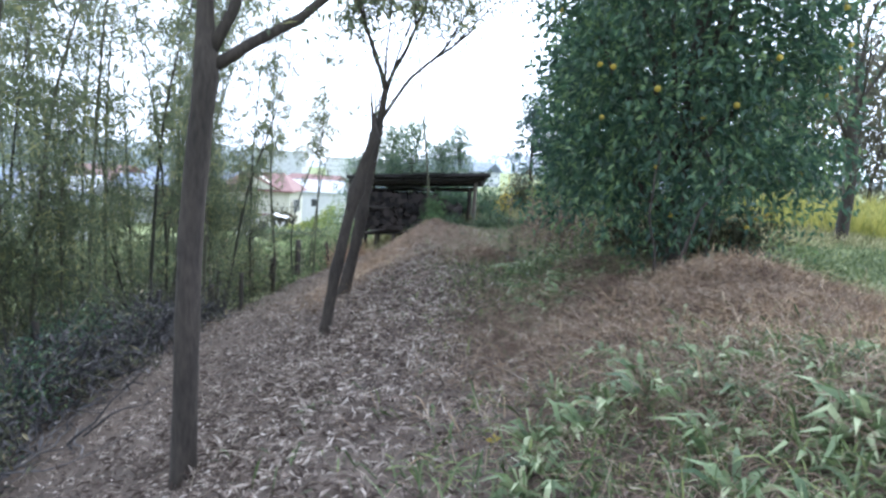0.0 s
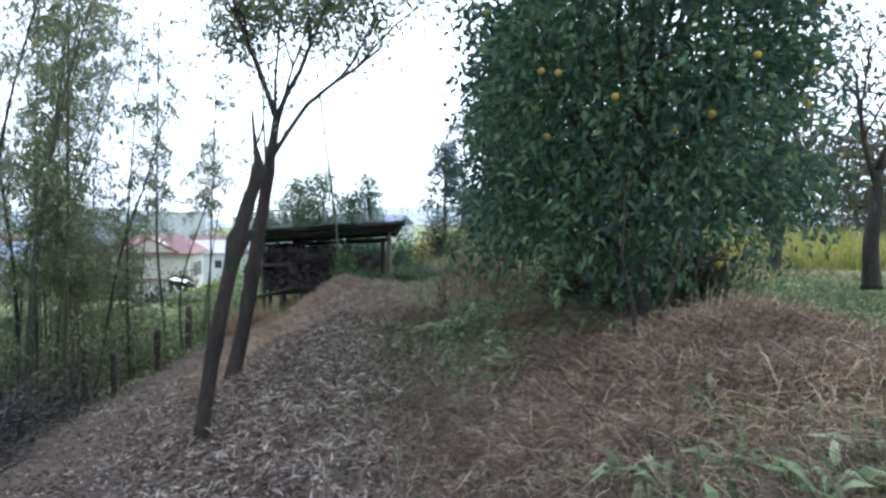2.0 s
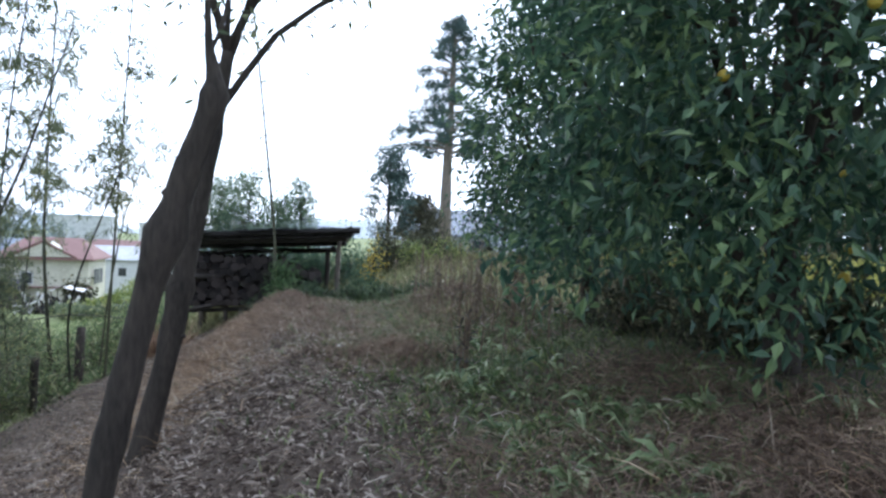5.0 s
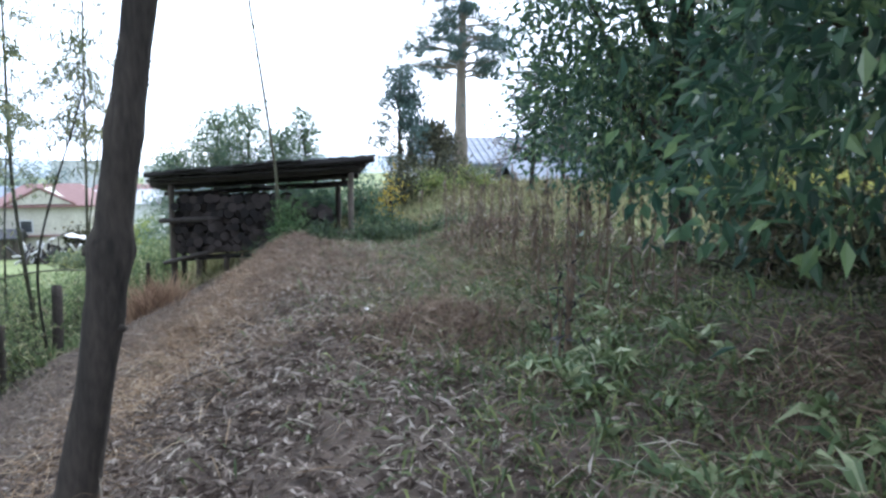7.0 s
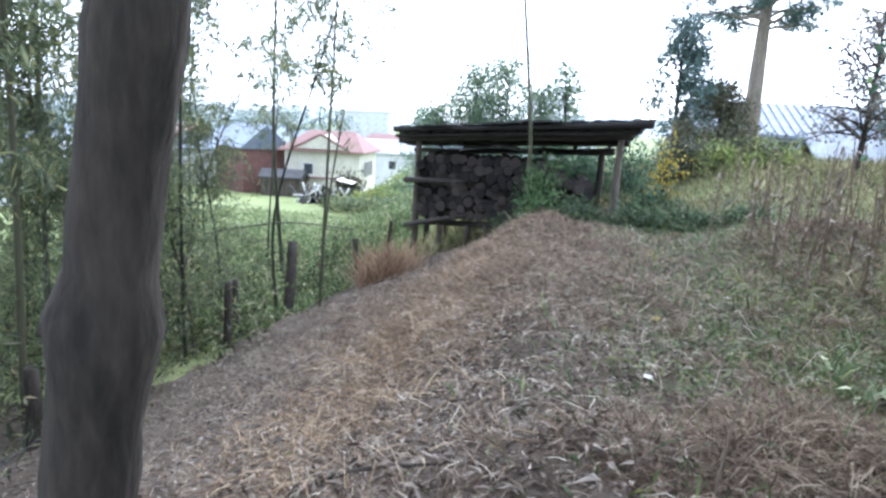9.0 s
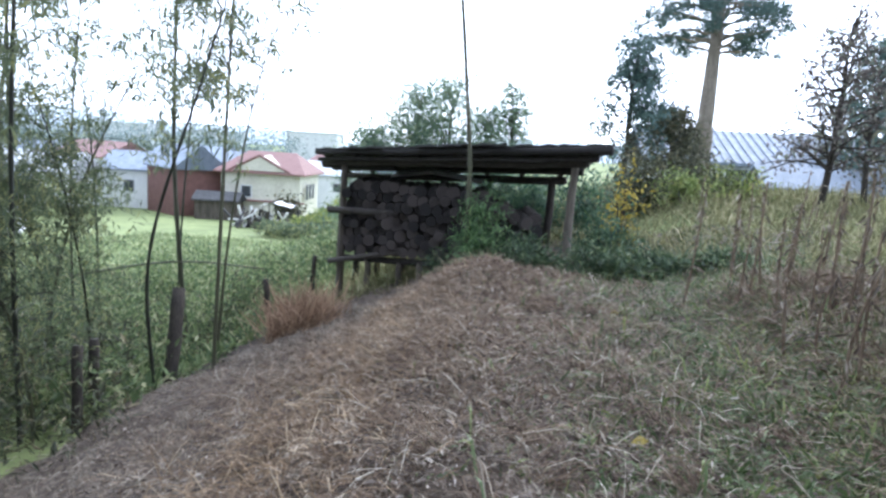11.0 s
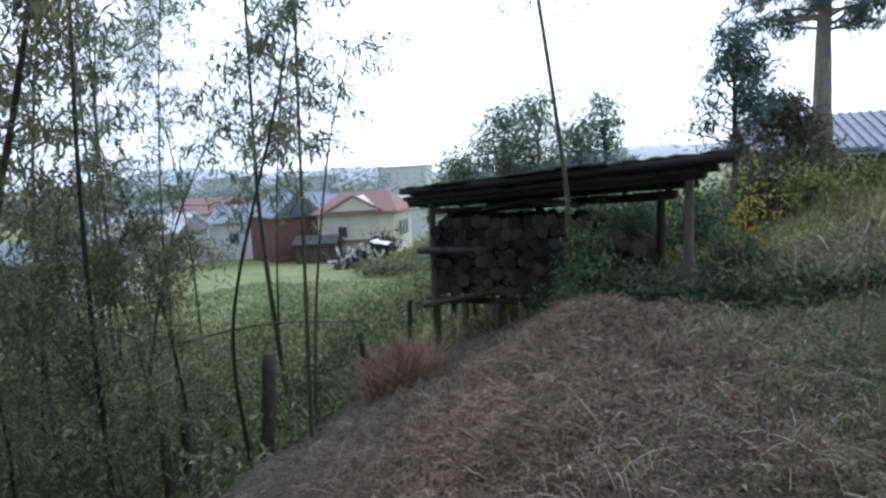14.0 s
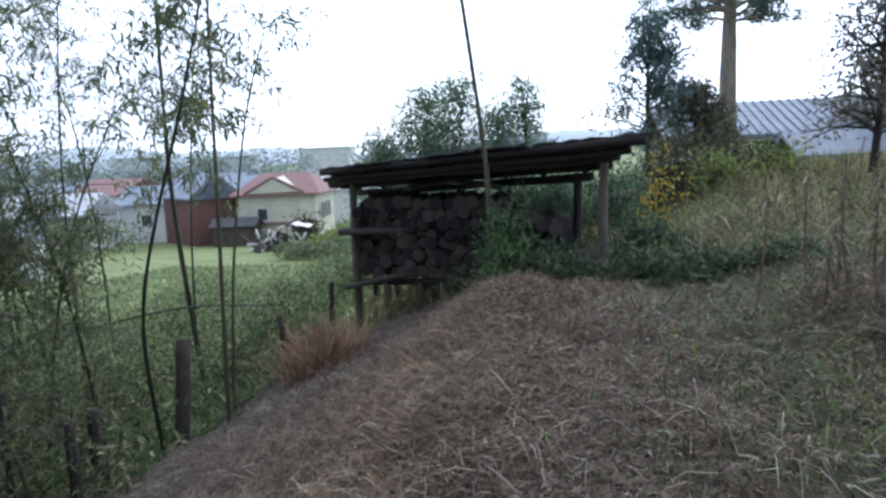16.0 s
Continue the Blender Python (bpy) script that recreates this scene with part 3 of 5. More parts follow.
def dense_tree(name, x, y, radius, height, low, label, seed, clumps, per, size, leaf, fruits=0, bark=BARK):
    """A broad evergreen: trunk, limbs, and a crown of many leaf clumps with gaps."""
    rng = np.random.default_rng(seed)
    root = thing(name, x, y, label, "tree")
    s = Shape().tube(bend([(0, 0, -0.1), (0.05, 0, 0.5), (0.0, 0.05, 1.2), (0.1, 0, height * 0.6)], 14, rng, 0.01), np.linspace(0.16, 0.06, 14), 12, rough=0.05, rng=rng)
    part("trunk", s, bark, root, smooth=True)
    mid = (height + low) / 2
    d = ways(rng, clumps)
    rad = rng.uniform(0.2, 1.0, clumps) ** 0.45
    skirt = np.where(d[:, 2] < 0, 1 / np.sqrt(np.maximum(1 - d[:, 2] ** 2, 0.28)), 1.0)
    centres = d * rad[:, None] * np.stack([radius * skirt, radius * skirt, np.full(clumps, (height - low) / 2)], -1) + (0, 0, mid)
    for k in range(14):
        c = centres[k * 7]
        a = np.array((0.0, 0, 0.5 + 0.12 * k))
        s = Shape().tube(bend([a, a * 0.4 + c * 0.6 + (0, 0, -0.15), c], 8, rng, 0.02), np.linspace(0.06, 0.012, 8), 6)
        part("limb", s, bark, root, smooth=True)
    n = clumps * per
    at = np.repeat(centres, per, 0) + rng.normal(0, 0.2, (n, 3)) * (1, 1, 0.8)
    way = ways(rng, n, -0.35) + np.repeat(d, per, 0) * 0.5
    s = Shape().leaves(at, way, rng.uniform(0.7, 1.3, n) * size[0], rng.uniform(0.8, 1.2, n) * size[1], rng, 0.18, 0.15)
    part("crown", s, leaf, root)
    for k in range(fruits):
        d2 = ways(rng, 1, 0.2)[0] * 0.97
        d2[1] = -abs(d2[1])
        p = d2 * (radius, radius, (height - low) / 2) + (0, 0, mid)
        if k == 0:
            bm = bmesh.new()
            bmesh.ops.create_icosphere(bm, subdivisions=2, radius=0.036)
            ball = bpy.data.meshes.new("fruit")
            bm.to_mesh(ball)
            bm.free()
            ball.materials.append(FRUIT)
        part("fruit", ball, None, root).location = p
    return root


dense_tree("citrus_tree", 3.12, 10.3, 1.9, 5.8, 0.2, "broad dark-green citrus tree with ripe yellow fruit", 31, 600, 48, (0.125, 0.054), CITRUS, 44)
dense_tree("evergreen_tree", 3.5, 15.0, 1.8, 5.6, 0.55, "dark evergreen tree behind the citrus tree", 32, 520, 60, (0.1, 0.045), CITRUS)


# ---- bamboo grove ----
def bamboo(height, lean, thick, leaves, low, seed, label, size=(0.13, 0.02), spray=1.0):
    """One bamboo: a jointed culm that arches at the top, thin branches, and drooping leaf sprays."""
    rng = np.random.default_rng(seed)
    root = tagged(new("bamboo"), label, "bamboo", "bamboo grove")
    k = 40
    u = np.linspace(0, 1, k)
    a = rng.uniform(0, 6.28)
    path = np.stack([np.cos(a) * lean * u**2 * height, np.sin(a) * lean * u**2 * height, u * height * (1 - 0.12 * lean * u)], -1)
    path[:, :2] += 0.03 * np.sin(u * 7 + a)[:, None]
    r = thick * (1 - 0.75 * u)
    r[::3] *= 1.12
    part("culm", Shape().tube(path, r, 8), CULM, root, smooth=True)
    s, at, way = Shape(), [], []
    for _ in range(leaves // 26):
        t = rng.uniform(low, 1) ** 0.8
        p = np.array([np.interp(t, u, path[:, c]) for c in range(3)])
        d = ways(rng, 1, 0.15, 0.5)[0]
        reach = rng.uniform(0.3, 1.0) * (1.25 - t * 0.5) * spray
        q = bend([p, p + d * reach * 0.6 + (0, 0, 0.12), p + d * reach - (0, 0, 0.1)], 5, rng)
        s.tube(q, np.linspace(0.006, 0.002, 5), 4, caps=False)
        m = rng.integers(20, 34)
        at.append(q[rng.integers(1, 5, m)] + rng.normal(0, 0.08, (m, 3)))
        way.append(ways(rng, m, -0.7))
    at, way = np.concatenate(at), np.concatenate(way)
    tagged(part("twig_mass", s, CULM, root), kind="stuff")
    part("foliage", Shape().leaves(at, way, rng.uniform(0.6, 1.3, len(at)) * size[0], size[1], rng, 0.15, 0.1), BAMBOO_LEAF, root)
    return root


def build_bamboo():
    rng = np.random.default_rng(41)
    dense = [bamboo(h, l, 0.042, n, lo, 50 + i, "tall green bamboo with drooping leaf sprays", (0.19, 0.034), 1.6) for i, (h, l, n, lo) in enumerate(((9.5, 0.12, 1500, 0.2), (8.6, 0.2, 1400, 0.25), (10.5, 0.08, 1500, 0.3), (7.6, 0.22, 1300, 0.14)))]
    bushy = [bamboo(h, l, 0.024, n, lo, 66 + i, "young bushy bamboo leafy down to the ground", (0.13, 0.022), 1.0) for i, (h, l, n, lo) in enumerate(((3.6, 0.2, 2600, 0.03), (4.4, 0.15, 2800, 0.05), (2.8, 0.3, 2200, 0.03)))]
    thin = [bamboo(h, l, 0.03, n, lo, 60 + i, "thin sparse bamboo pole with few leaves", (0.15, 0.034), 1.3) for i, (h, l, n, lo) in enumerate(((10.2, 0.2, 1100, 0.3), (11.2, 0.14, 1200, 0.32), (9.0, 0.3, 900, 0.2)))]
    leafy = [bamboo(h, l, 0.026, n, lo, 75 + i, "slender bamboo with leafy drooping sprays above", (0.15, 0.03), 1.5) for i, (h, l, n, lo) in enumerate(((9.8, 0.12, 2600, 0.42), (10.6, 0.09, 2600, 0.45)))]
    used = set()

    def put(kinds, x, y, turn):
        ob = kinds[int(rng.integers(len(kinds)))]
        m = pose(x, y, float(ground_height(x, y)) - 0.05, 0, 0, turn)
        if ob not in used:
            used.add(ob)
            ob.matrix_basis = m
        else:
            copy_thing(ob, m)

    for _ in range(31):
        y = rng.uniform(5.5, 18.5)
        put(dense, rng.uniform(-11.5, -5.5 - 0.03 * y), y, rng.uniform(0, 360))
    for _ in range(10):
        put(dense, rng.uniform(-17, -8.5), rng.uniform(17, 25), rng.uniform(0, 360))
    for _ in range(14):
        y = rng.uniform(7, 14)
        put(bushy, rng.uniform(-9.5, -6.2), y, rng.uniform(0, 360))
    for x, y in ((-7.0, 18.2), (-6.3, 17.0), (-8.3, 20.6), (-5.9, 18.6), (-7.9, 19.4), (-8.6, 18.4), (-6.6, 20.6), (-7.6, 21.2), (-6.0, 16.2), (-9.2, 20.2), (-8.4, 16.8), (-9.6, 17.2)):
        put(bushy, x, y, rng.uniform(0, 360))
    for x, y in ((-9.0, 23.4), (-10.2, 26.0)):
        put(leafy, x, y, rng.uniform(0, 360))
    for x, y in ((-9.4, 28.0), (-5.9, 14.2), (-7.4, 16.6), (-9.6, 22.4)):
        put(thin, x, y, rng.uniform(0, 360))
    for ob in dense + bushy + thin + leafy:
        if ob not in used:
            ob.matrix_basis = pose(-10, 12 + rng.uniform(-3, 3), float(ground_height(-10, 12)), 0, 0, 0)


build_bamboo()


def edge_bamboo(points, thick, tip, low, sprays, seed):
    """A slender bamboo at the grove's edge, bent through a few points, with leaf sprays from its upper nodes."""
    rng = np.random.default_rng(seed)
    x, y = points[0][0], points[0][1]
    root = thing("bamboo", x, y, "slender bent bamboo with leaf sprays at the field edge", "bamboo", "bamboo grove")
    base = np.array(root.location)
    pts = np.array(points, float)
    pts[0, 2] = base[2] - 0.1
    path = bend(pts - base, 34, rng)
    r = np.linspace(thick, tip, 34)
    r[::3] *= 1.18
    part("culm", Shape().tube(path, r, 8), CULM, root, smooth=True)
    s, at, way = Shape(), [], []
    for _ in range(sprays):
        p = path[int(rng.integers(int(34 * low), 34))]
        d = ways(rng, 1, 0.5, 0.6)[0]
        reach = rng.uniform(0.35, 0.95)
        q = bend([p, p + d * reach * 0.6 + (0, 0, 0.1), p + d * reach - (0, 0, 0.12)], 6, rng)
        s.tube(q, np.linspace(0.006, 0.002, 6), 4, caps=False)
        for c in q[2:]:
            m = int(rng.integers(6, 13))
            at.append(c + rng.normal(0, 0.05, (m, 3)))
            way.append(ways(rng, m, -0.75))
    tagged(part("twig_mass", s, CULM, root), kind="stuff")
    at, way = np.concatenate(at), np.concatenate(way)
    part("foliage", Shape().leaves(at, way, rng.uniform(0.09, 0.2, len(at)), 0.026, rng, 0.15, 0.1), BAMBOO_LEAF, root)


edge_bamboo([(-5.1, 19.7, -2.1), (-5.1, 19.6, -0.25), (-4.42, 19.6, 1.9), (-4.1, 19.6, 2.9)], 0.026, 0.008, 0.5, 22, 501)
edge_bamboo([(-4.76, 20.6, -2.1), (-4.66, 20.6, 0.33), (-4.54, 20.6, 3.0), (-4.4, 20.7, 6.8)], 0.03, 0.012, 0.5, 56, 502)
edge_bamboo([(-5.16, 21.5, -1.9), (-4.97, 21.5, -0.19), (-4.62, 21.5, 1.8), (-4.2, 21.5, 3.1)], 0.024, 0.007, 0.6, 22, 503)
edge_bamboo([(-7.0, 24.0, -2.4), (-7.25, 24.0, 0.23), (-7.26, 24.0, 2.35), (-7.1, 24.0, 7.6)], 0.05, 0.02, 0.45, 60, 504)
edge_bamboo([(-6.05, 17.0, -2.2), (-5.5, 17.0, 0.55), (-4.9, 17.0, 2.3), (-4.3, 17.1, 4.4)], 0.036, 0.012, 0.4, 46, 505)
edge_bamboo([(-7.2, 20.0, -2.6), (-7.6, 20.0, -0.44), (-8.05, 20.0, 0.67), (-8.5, 20.1, 2.2)], 0.022, 0.007, 0.4, 26, 506)
edge_bamboo([(-7.8, 21.0, -2.5), (-7.4, 21.0, -0.9), (-6.86, 21.0, 0.7), (-6.1, 21.0, 2.1)], 0.026, 0.008, 0.5, 26, 507)
edge_bamboo([(-5.9, 18.4, -2.3), (-5.9, 18.4, 0.6), (-5.75, 18.4, 3.0), (-5.4, 18.4, 6.0)], 0.028, 0.012, 0.35, 34, 508)
edge_bamboo([(-6.6, 15.6, -2.4), (-6.4, 15.6, 0.8), (-6.0, 15.6, 3.2), (-5.6, 15.6, 6.4)], 0.034, 0.012, 0.35, 34, 509)


def brushwood(x, y, rx, ry, height, n, seed):
    """A tangle of thin dead branches heaped at the foot of the slope."""
    rng = np.random.default_rng(seed)
    s = Shape()
    z = float(ground_height(x, y))
    for _ in range(n):
        px, py = rng.normal(0, rx * 0.5), rng.normal(0, ry * 0.5)
        dome = height * max(0.0, 1 - (px / rx) ** 2 * 0.6 - (py / ry) ** 2 * 0.6)
        a = np.array((px, py, float(ground_height(x + px, y + py)) - z + rng.uniform(0, 0.6) * dome))
        d = ways(rng, 1, 0.35, 0.5)[0] * rng.uniform(0.5, 1.5)
        q = bend([a, a + d * 0.5 + rng.normal(0, 0.1, 3), a + d], 6, rng, 0.02)
        s.tube(q, np.linspace(rng.uniform(0.006, 0.016), 0.003, 6), 4, caps=False)
    m = n * 4
    px, py = rng.normal(0, rx * 0.5, m), rng.normal(0, ry * 0.5, m)
    pz = ground_height(x + px, y + py) - z + rng.uniform(0, 1, m) * height * np.clip(1 - (px / rx) ** 2 * 0.6 - (py / ry) ** 2 * 0.6, 0.05, 1)
    s.leaves(np.stack([px, py, pz], -1), ways(rng, m, -0.2), rng.uniform(0.08, 0.2, m), rng.uniform(0.02, 0.05, m), rng)
    ob = part("brushwood", s, DEAD_BRUSH)
    ob.location = (x, y, z)
    tagged(ob, "dark grey heap of dead brushwood at the slope foot", "brushwood", kind="stuff")


DEAD_BRUSH = material("dead_brush", (0.022, 0.022, 0.026), (0.075, 0.072, 0.075), 3.0, 0.9, 0, random_by="island", third=(0.16, 0.15, 0.15))
for i, (x, y, rx, ry, h, n) in enumerate(((-5.2, 9.0, 1.2, 1.6, 1.0, 240), (-4.9, 6.8, 1.1, 1.6, 0.8, 220), (-5.0, 11.0, 0.9, 1.3, 0.9, 200), (-5.4, 13.2, 0.8, 1.2, 0.7, 160), (-4.6, 5.0, 1.0, 1.2, 0.6, 150))):
    brushwood(x, y, rx, ry, h, n, 520 + i)


def undergrowth():
    rng = np.random.default_rng(70)
    s = Shape()
    n = 56000
    x, y = rng.uniform(-13, -3.2, n), rng.uniform(1, 25, n)
    keep = (x < -3.6 - 0.06 * y + 0.4 * np.sin(y * 2.2)) & (np.sin(x * 1.7 + 1) * np.sin(y * 1.3) > -0.5)
    x, y = x[keep], y[keep]
    n = len(x)
    h = rng.uniform(0, 1, n) ** 1.6 * (1.1 + 0.6 * np.sin(x * 2.1) * np.sin(y * 1.9))
    # these leaves carry the grove's shade in their dark colour
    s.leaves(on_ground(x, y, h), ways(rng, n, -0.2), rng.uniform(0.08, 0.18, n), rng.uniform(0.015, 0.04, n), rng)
    tagged(part("undergrowth", s, SHADED_LEAF), "low leafy undergrowth at the foot of the bamboo, grove shade put into its colour", "undergrowth", kind="stuff")


undergrowth()


# ---- fence ----
def stake(x, y, height, radius, lean, seed):
    rng = np.random.default_rng(seed)
    k = 7
    top = np.array((lean[0], lean[1], height))
    path = np.linspace((0, 0, -0.15), top, k) + rng.normal(0, 0.008, (k, 3))
    ob = part("fence_stake", Shape().tube(path, np.linspace(radius * 1.1, radius, k), 10, rough=0.05, rng=rng), BARK, smooth=True)
    ob.matrix_basis = pose(x, y, float(ground_height(x, y)))
    return tagged(ob, "weathered round wooden fence stake stuck in the slope", "fence stake", "fence stakes")


for i, (x, y, h, r, l) in enumerate(((-5.08, 20.03, 1.2, 0.085, (-0.09, 0.4)), (-4.8, 22.8, 0.95, 0.05, (-0.12, 0)), (-5.8, 15.6, 0.9, 0.07, (0.03, 0)), (-6.2, 13.9, 1.0, 0.06, (0.08, 0)),
                                     (-6.1, 12.2, 0.9, 0.06, (-0.04, 0)), (-6.3, 10.4, 1.0, 0.06, (0.05, 0)), (-6.0, 16.5, 1.1, 0.05, (0.0, 0)), (-5.0, 25.5, 0.9, 0.05, (0.05, 0)), (-5.57, 19.2, 0.9, 0.06, (0.0, 0)), (-5.3, 18.5, 0.95, 0.055, (0.04, 0)), (-5.2, 15.9, 0.9, 0.05, (0.03, 0)))):
    stake(x, y, h, r, l, 80 + i)
rail = part("fallen_bamboo", Shape().tube(bend([(-8.3, 22.0, -1.28), (-6.1, 21.9, -0.8), (-4.9, 22.7, -0.95)], 14, None), np.linspace(0.02, 0.014, 14), 6), CULM, smooth=True)
tagged(rail, "bent bamboo rod lying across the fence stakes", "bamboo rod")

# ---- wood shed ----
SHED_R, SHED_D, SHED_B = np.array((0.04, 21.74)), np.array((-0.8386, 0.5447)), np.array((-0.1, 0.995))


def shed_at(u, v, z):
    """A place in the shed: u along its front, v to its back."""
    p = SHED_R + u * SHED_D + v * SHED_B
    return (p[0], p[1], z)


def shed_ground(u, v):
    p = SHED_R + u * SHED_D + v * SHED_B
    return float(ground_height(p[0], p[1]))


def build_shed():
    rng = np.random.default_rng(90)
    root = tagged(new("wood_shed"), "open lean-to wood shed with dark tarred roof on posts", "shed")

    def top(u, v):
        return 1.33 - 0.052 * u - 0.17 * v

    for u, v, r in ((0.0, 0, 0.06), (4.88, 0, 0.07), (0.05, 1.9, 0.07), (4.85, 1.9, 0.07), (2.5, 1.9, 0.06)):
        path = np.linspace(shed_at(u + 0.05, v, shed_ground(u, v) - 0.2), shed_at(u, v, top(u, v) - 0.19), 8) + rng.normal(0, 0.008, (8, 3))
        part("post", Shape().tube(path, np.linspace(r * 1.1, r * 0.9, 8), 10, rough=0.04, rng=rng), OLD_WOOD if v == 0 else LOG_BARK, root, smooth=True)
    for v, r, dz, u0, u1 in ((-0.34, 0.06, -0.065, -0.48, 5.6), (-0.22, 0.05, -0.16, -0.3, 5.58), (-0.05, 0.07, -0.19, -0.2, 5.5), (0.1, 0.05, -0.25, 3.6, 5.55), (1.9, 0.07, -0.19, -0.2, 5.4), (0.9, 0.055, -0.17, -0.3, 5.5)):
        path = [shed_at(u, v, top(u, v) + dz) for u in np.linspace(u0, u1, 12)] + rng.normal(0, 0.008, (12, 3))
        part("beam", Shape().tube(path, np.linspace(r, r * 0.85, 12), 9, rough=0.04, rng=rng), LOG_BARK, root, smooth=True)
    for u in np.linspace(-0.1, 5.3, 8):
        path = [shed_at(u, v, top(u, v) - 0.08) for v in np.linspace(-0.3, 2.2, 6)]
        part("rafter", Shape().tube(path, 0.04, 8), LOG_BARK, root, smooth=True)
    # overlapping roofing sheets, each with a thickness and a ragged edge
    us = np.linspace(5.6, -0.5, 8)
    for a, b in zip(us[:-1], us[1:]):
        s = Shape()
        k = 7
        lift = rng.uniform(0, 0.02)
        vv = np.linspace(-0.42 + rng.uniform(-0.05, 0.05), 2.4, 9)
        uu = np.linspace(a + 0.06, b, k)
        g = np.array([[shed_at(u, v, top(u, v) + 0.01 + lift + 0.012 * np.sin(u * 26) + rng.normal(0, 0.004)) for u in uu] for v in vv])
        low = g - (0, 0, 0.025)
        i = np.arange(len(vv) - 1)[:, None] * k + np.arange(k - 1)[None]
        q = np.stack([i, i + 1, i + k + 1, i + k], -1).reshape(-1, 4)
        s.add(g.reshape(-1, 3), q[:, ::-1]).add(low.reshape(-1, 3), q)
        e = np.arange(k - 1)
        s.add(np.concatenate([g[0], low[0]]), np.stack([e, e + 1, e + 1 + k, e + k], -1))
        n = len(vv)
        e = np.arange(n - 1)
        s.add(np.concatenate([g[:, -1], low[:, -1]]), np.stack([e, e + 1, e + 1 + n, e + n], -1))
        part("roofing_sheet", s, ROOFING, root)
    # platform under the log stack
    for v, left in ((0.15, 4.85), (1.4, 4.3)):
        path = [shed_at(u, v, -0.9 + 0.1 * min(4.9 - u, 3.4) - 0.06) for u in np.linspace(left, 0.3, 8)]
        part("platform_beam", Shape().tube(path, 0.06, 9), LOG_BARK, root, smooth=True)
    for u, v, r in ((4.18, 0.15, 0.06), (3.35, 0.15, 0.065), (2.85, 0.15, 0.06), (4.15, 1.4, 0.06), (3.4, 1.4, 0.06), (2.2, 1.4, 0.06)):
        path = np.linspace(shed_at(u, v, shed_ground(u, v) - 0.2), shed_at(u, v, -0.96 + 0.1 * (4.9 - u)), 5) + rng.normal(0, 0.006, (5, 3))
        part("leg", Shape().tube(path, r, 9, rough=0.04, rng=rng), OLD_WOOD, root, smooth=True)
    return root


build_shed()


def log(u, z, v0, v1, r, seed):
    """A log with bark and two paler cut ends."""
    rng = np.random.default_rng(seed)
    root = tagged(new("log"), "dark weathered firewood log in a stack", "log", "stacked logs")
    c = np.array(shed_at(u, (v0 + v1) / 2, z))
    root.location = c
    k, sides = 5, 11
    path = np.linspace(np.array(shed_at(u + rng.uniform(-0.04, 0.04), v0, z)), np.array(shed_at(u, v1, z)), k) - c
    part("bark", Shape().tube(path, r * rng.uniform(0.96, 1.04, k), sides, caps=False, rough=0.06, rng=rng), LOG_BARK, root)
    way = (path[0] - path[-1]) / np.linalg.norm(path[0] - path[-1])
    for end, d in ((path[0], way), (path[-1], -way)):
        part("cut_end", Shape().tube([end - d * 0.02, end + d * 0.006], [r * 0.97, r * 0.93], sides), LOG_END, root)
    return root


def build_stack():
    rng = np.random.default_rng(95)
    z, row = -0.76, 0
    while z < 0.58:
        left = 4.9 - 0.02 * row if row < 8 else 4.35 - 0.15 * (row - 8)
        u = left - (0.11 if row % 2 else 0)
        while u > (0.45 if row < 6 else 1.1 + 0.25 * (row - 6)):
            r = rng.uniform(0.085, 0.125)
            out = rng.uniform(-0.1, 0.16)
            log(u, z + 0.1 * min(4.9 - u, 3.4) * max(0, 1 - row / 8) + rng.normal(0, 0.02), -0.02 + out, 1.5 + out, r, 1000 + row * 40 + int(u * 8))
            u -= 2 * r + 0.002
        z += 0.175
        row += 1
    for u0, u1, z0, z1, r in ((5.25, 3.4, -0.02, 0.06, 0.06), (5.2, 3.3, -1.02, -0.6, 0.05)):
        path = np.linspace(shed_at(u0, -0.2, z0), shed_at(u1, 0.0, z1), 5)
        ob = part("loose_pole", Shape().tube(path, r, 9, rough=0.05, rng=rng), LOG_BARK, smooth=True)
        tagged(ob, "bark-covered pole jutting out of the log stack", "pole")
    s = Shape()
    uu, vv = np.linspace(1.6, 3.7, 8), np.linspace(0.3, 1.5, 5)
    g = np.array([[shed_at(u, v, 0.76 + 0.05 * np.sin(u * 3) + 0.02 * v + rng.normal(0, 0.012)) for u in uu] for v in vv])
    i = np.arange(4)[:, None] * 8 + np.arange(7)[None]
    q = np.stack([i, i + 1, i + 9, i + 8], -1).reshape(-1, 4)
    s.add(g.reshape(-1, 3), q).add(g.reshape(-1, 3) - (0, 0, 0.012), q[:, ::-1])
    tagged(part("sheet", s, PALE_SHEET), "pale crumpled sheet lying on the log stack", "sheet")


build_stack()


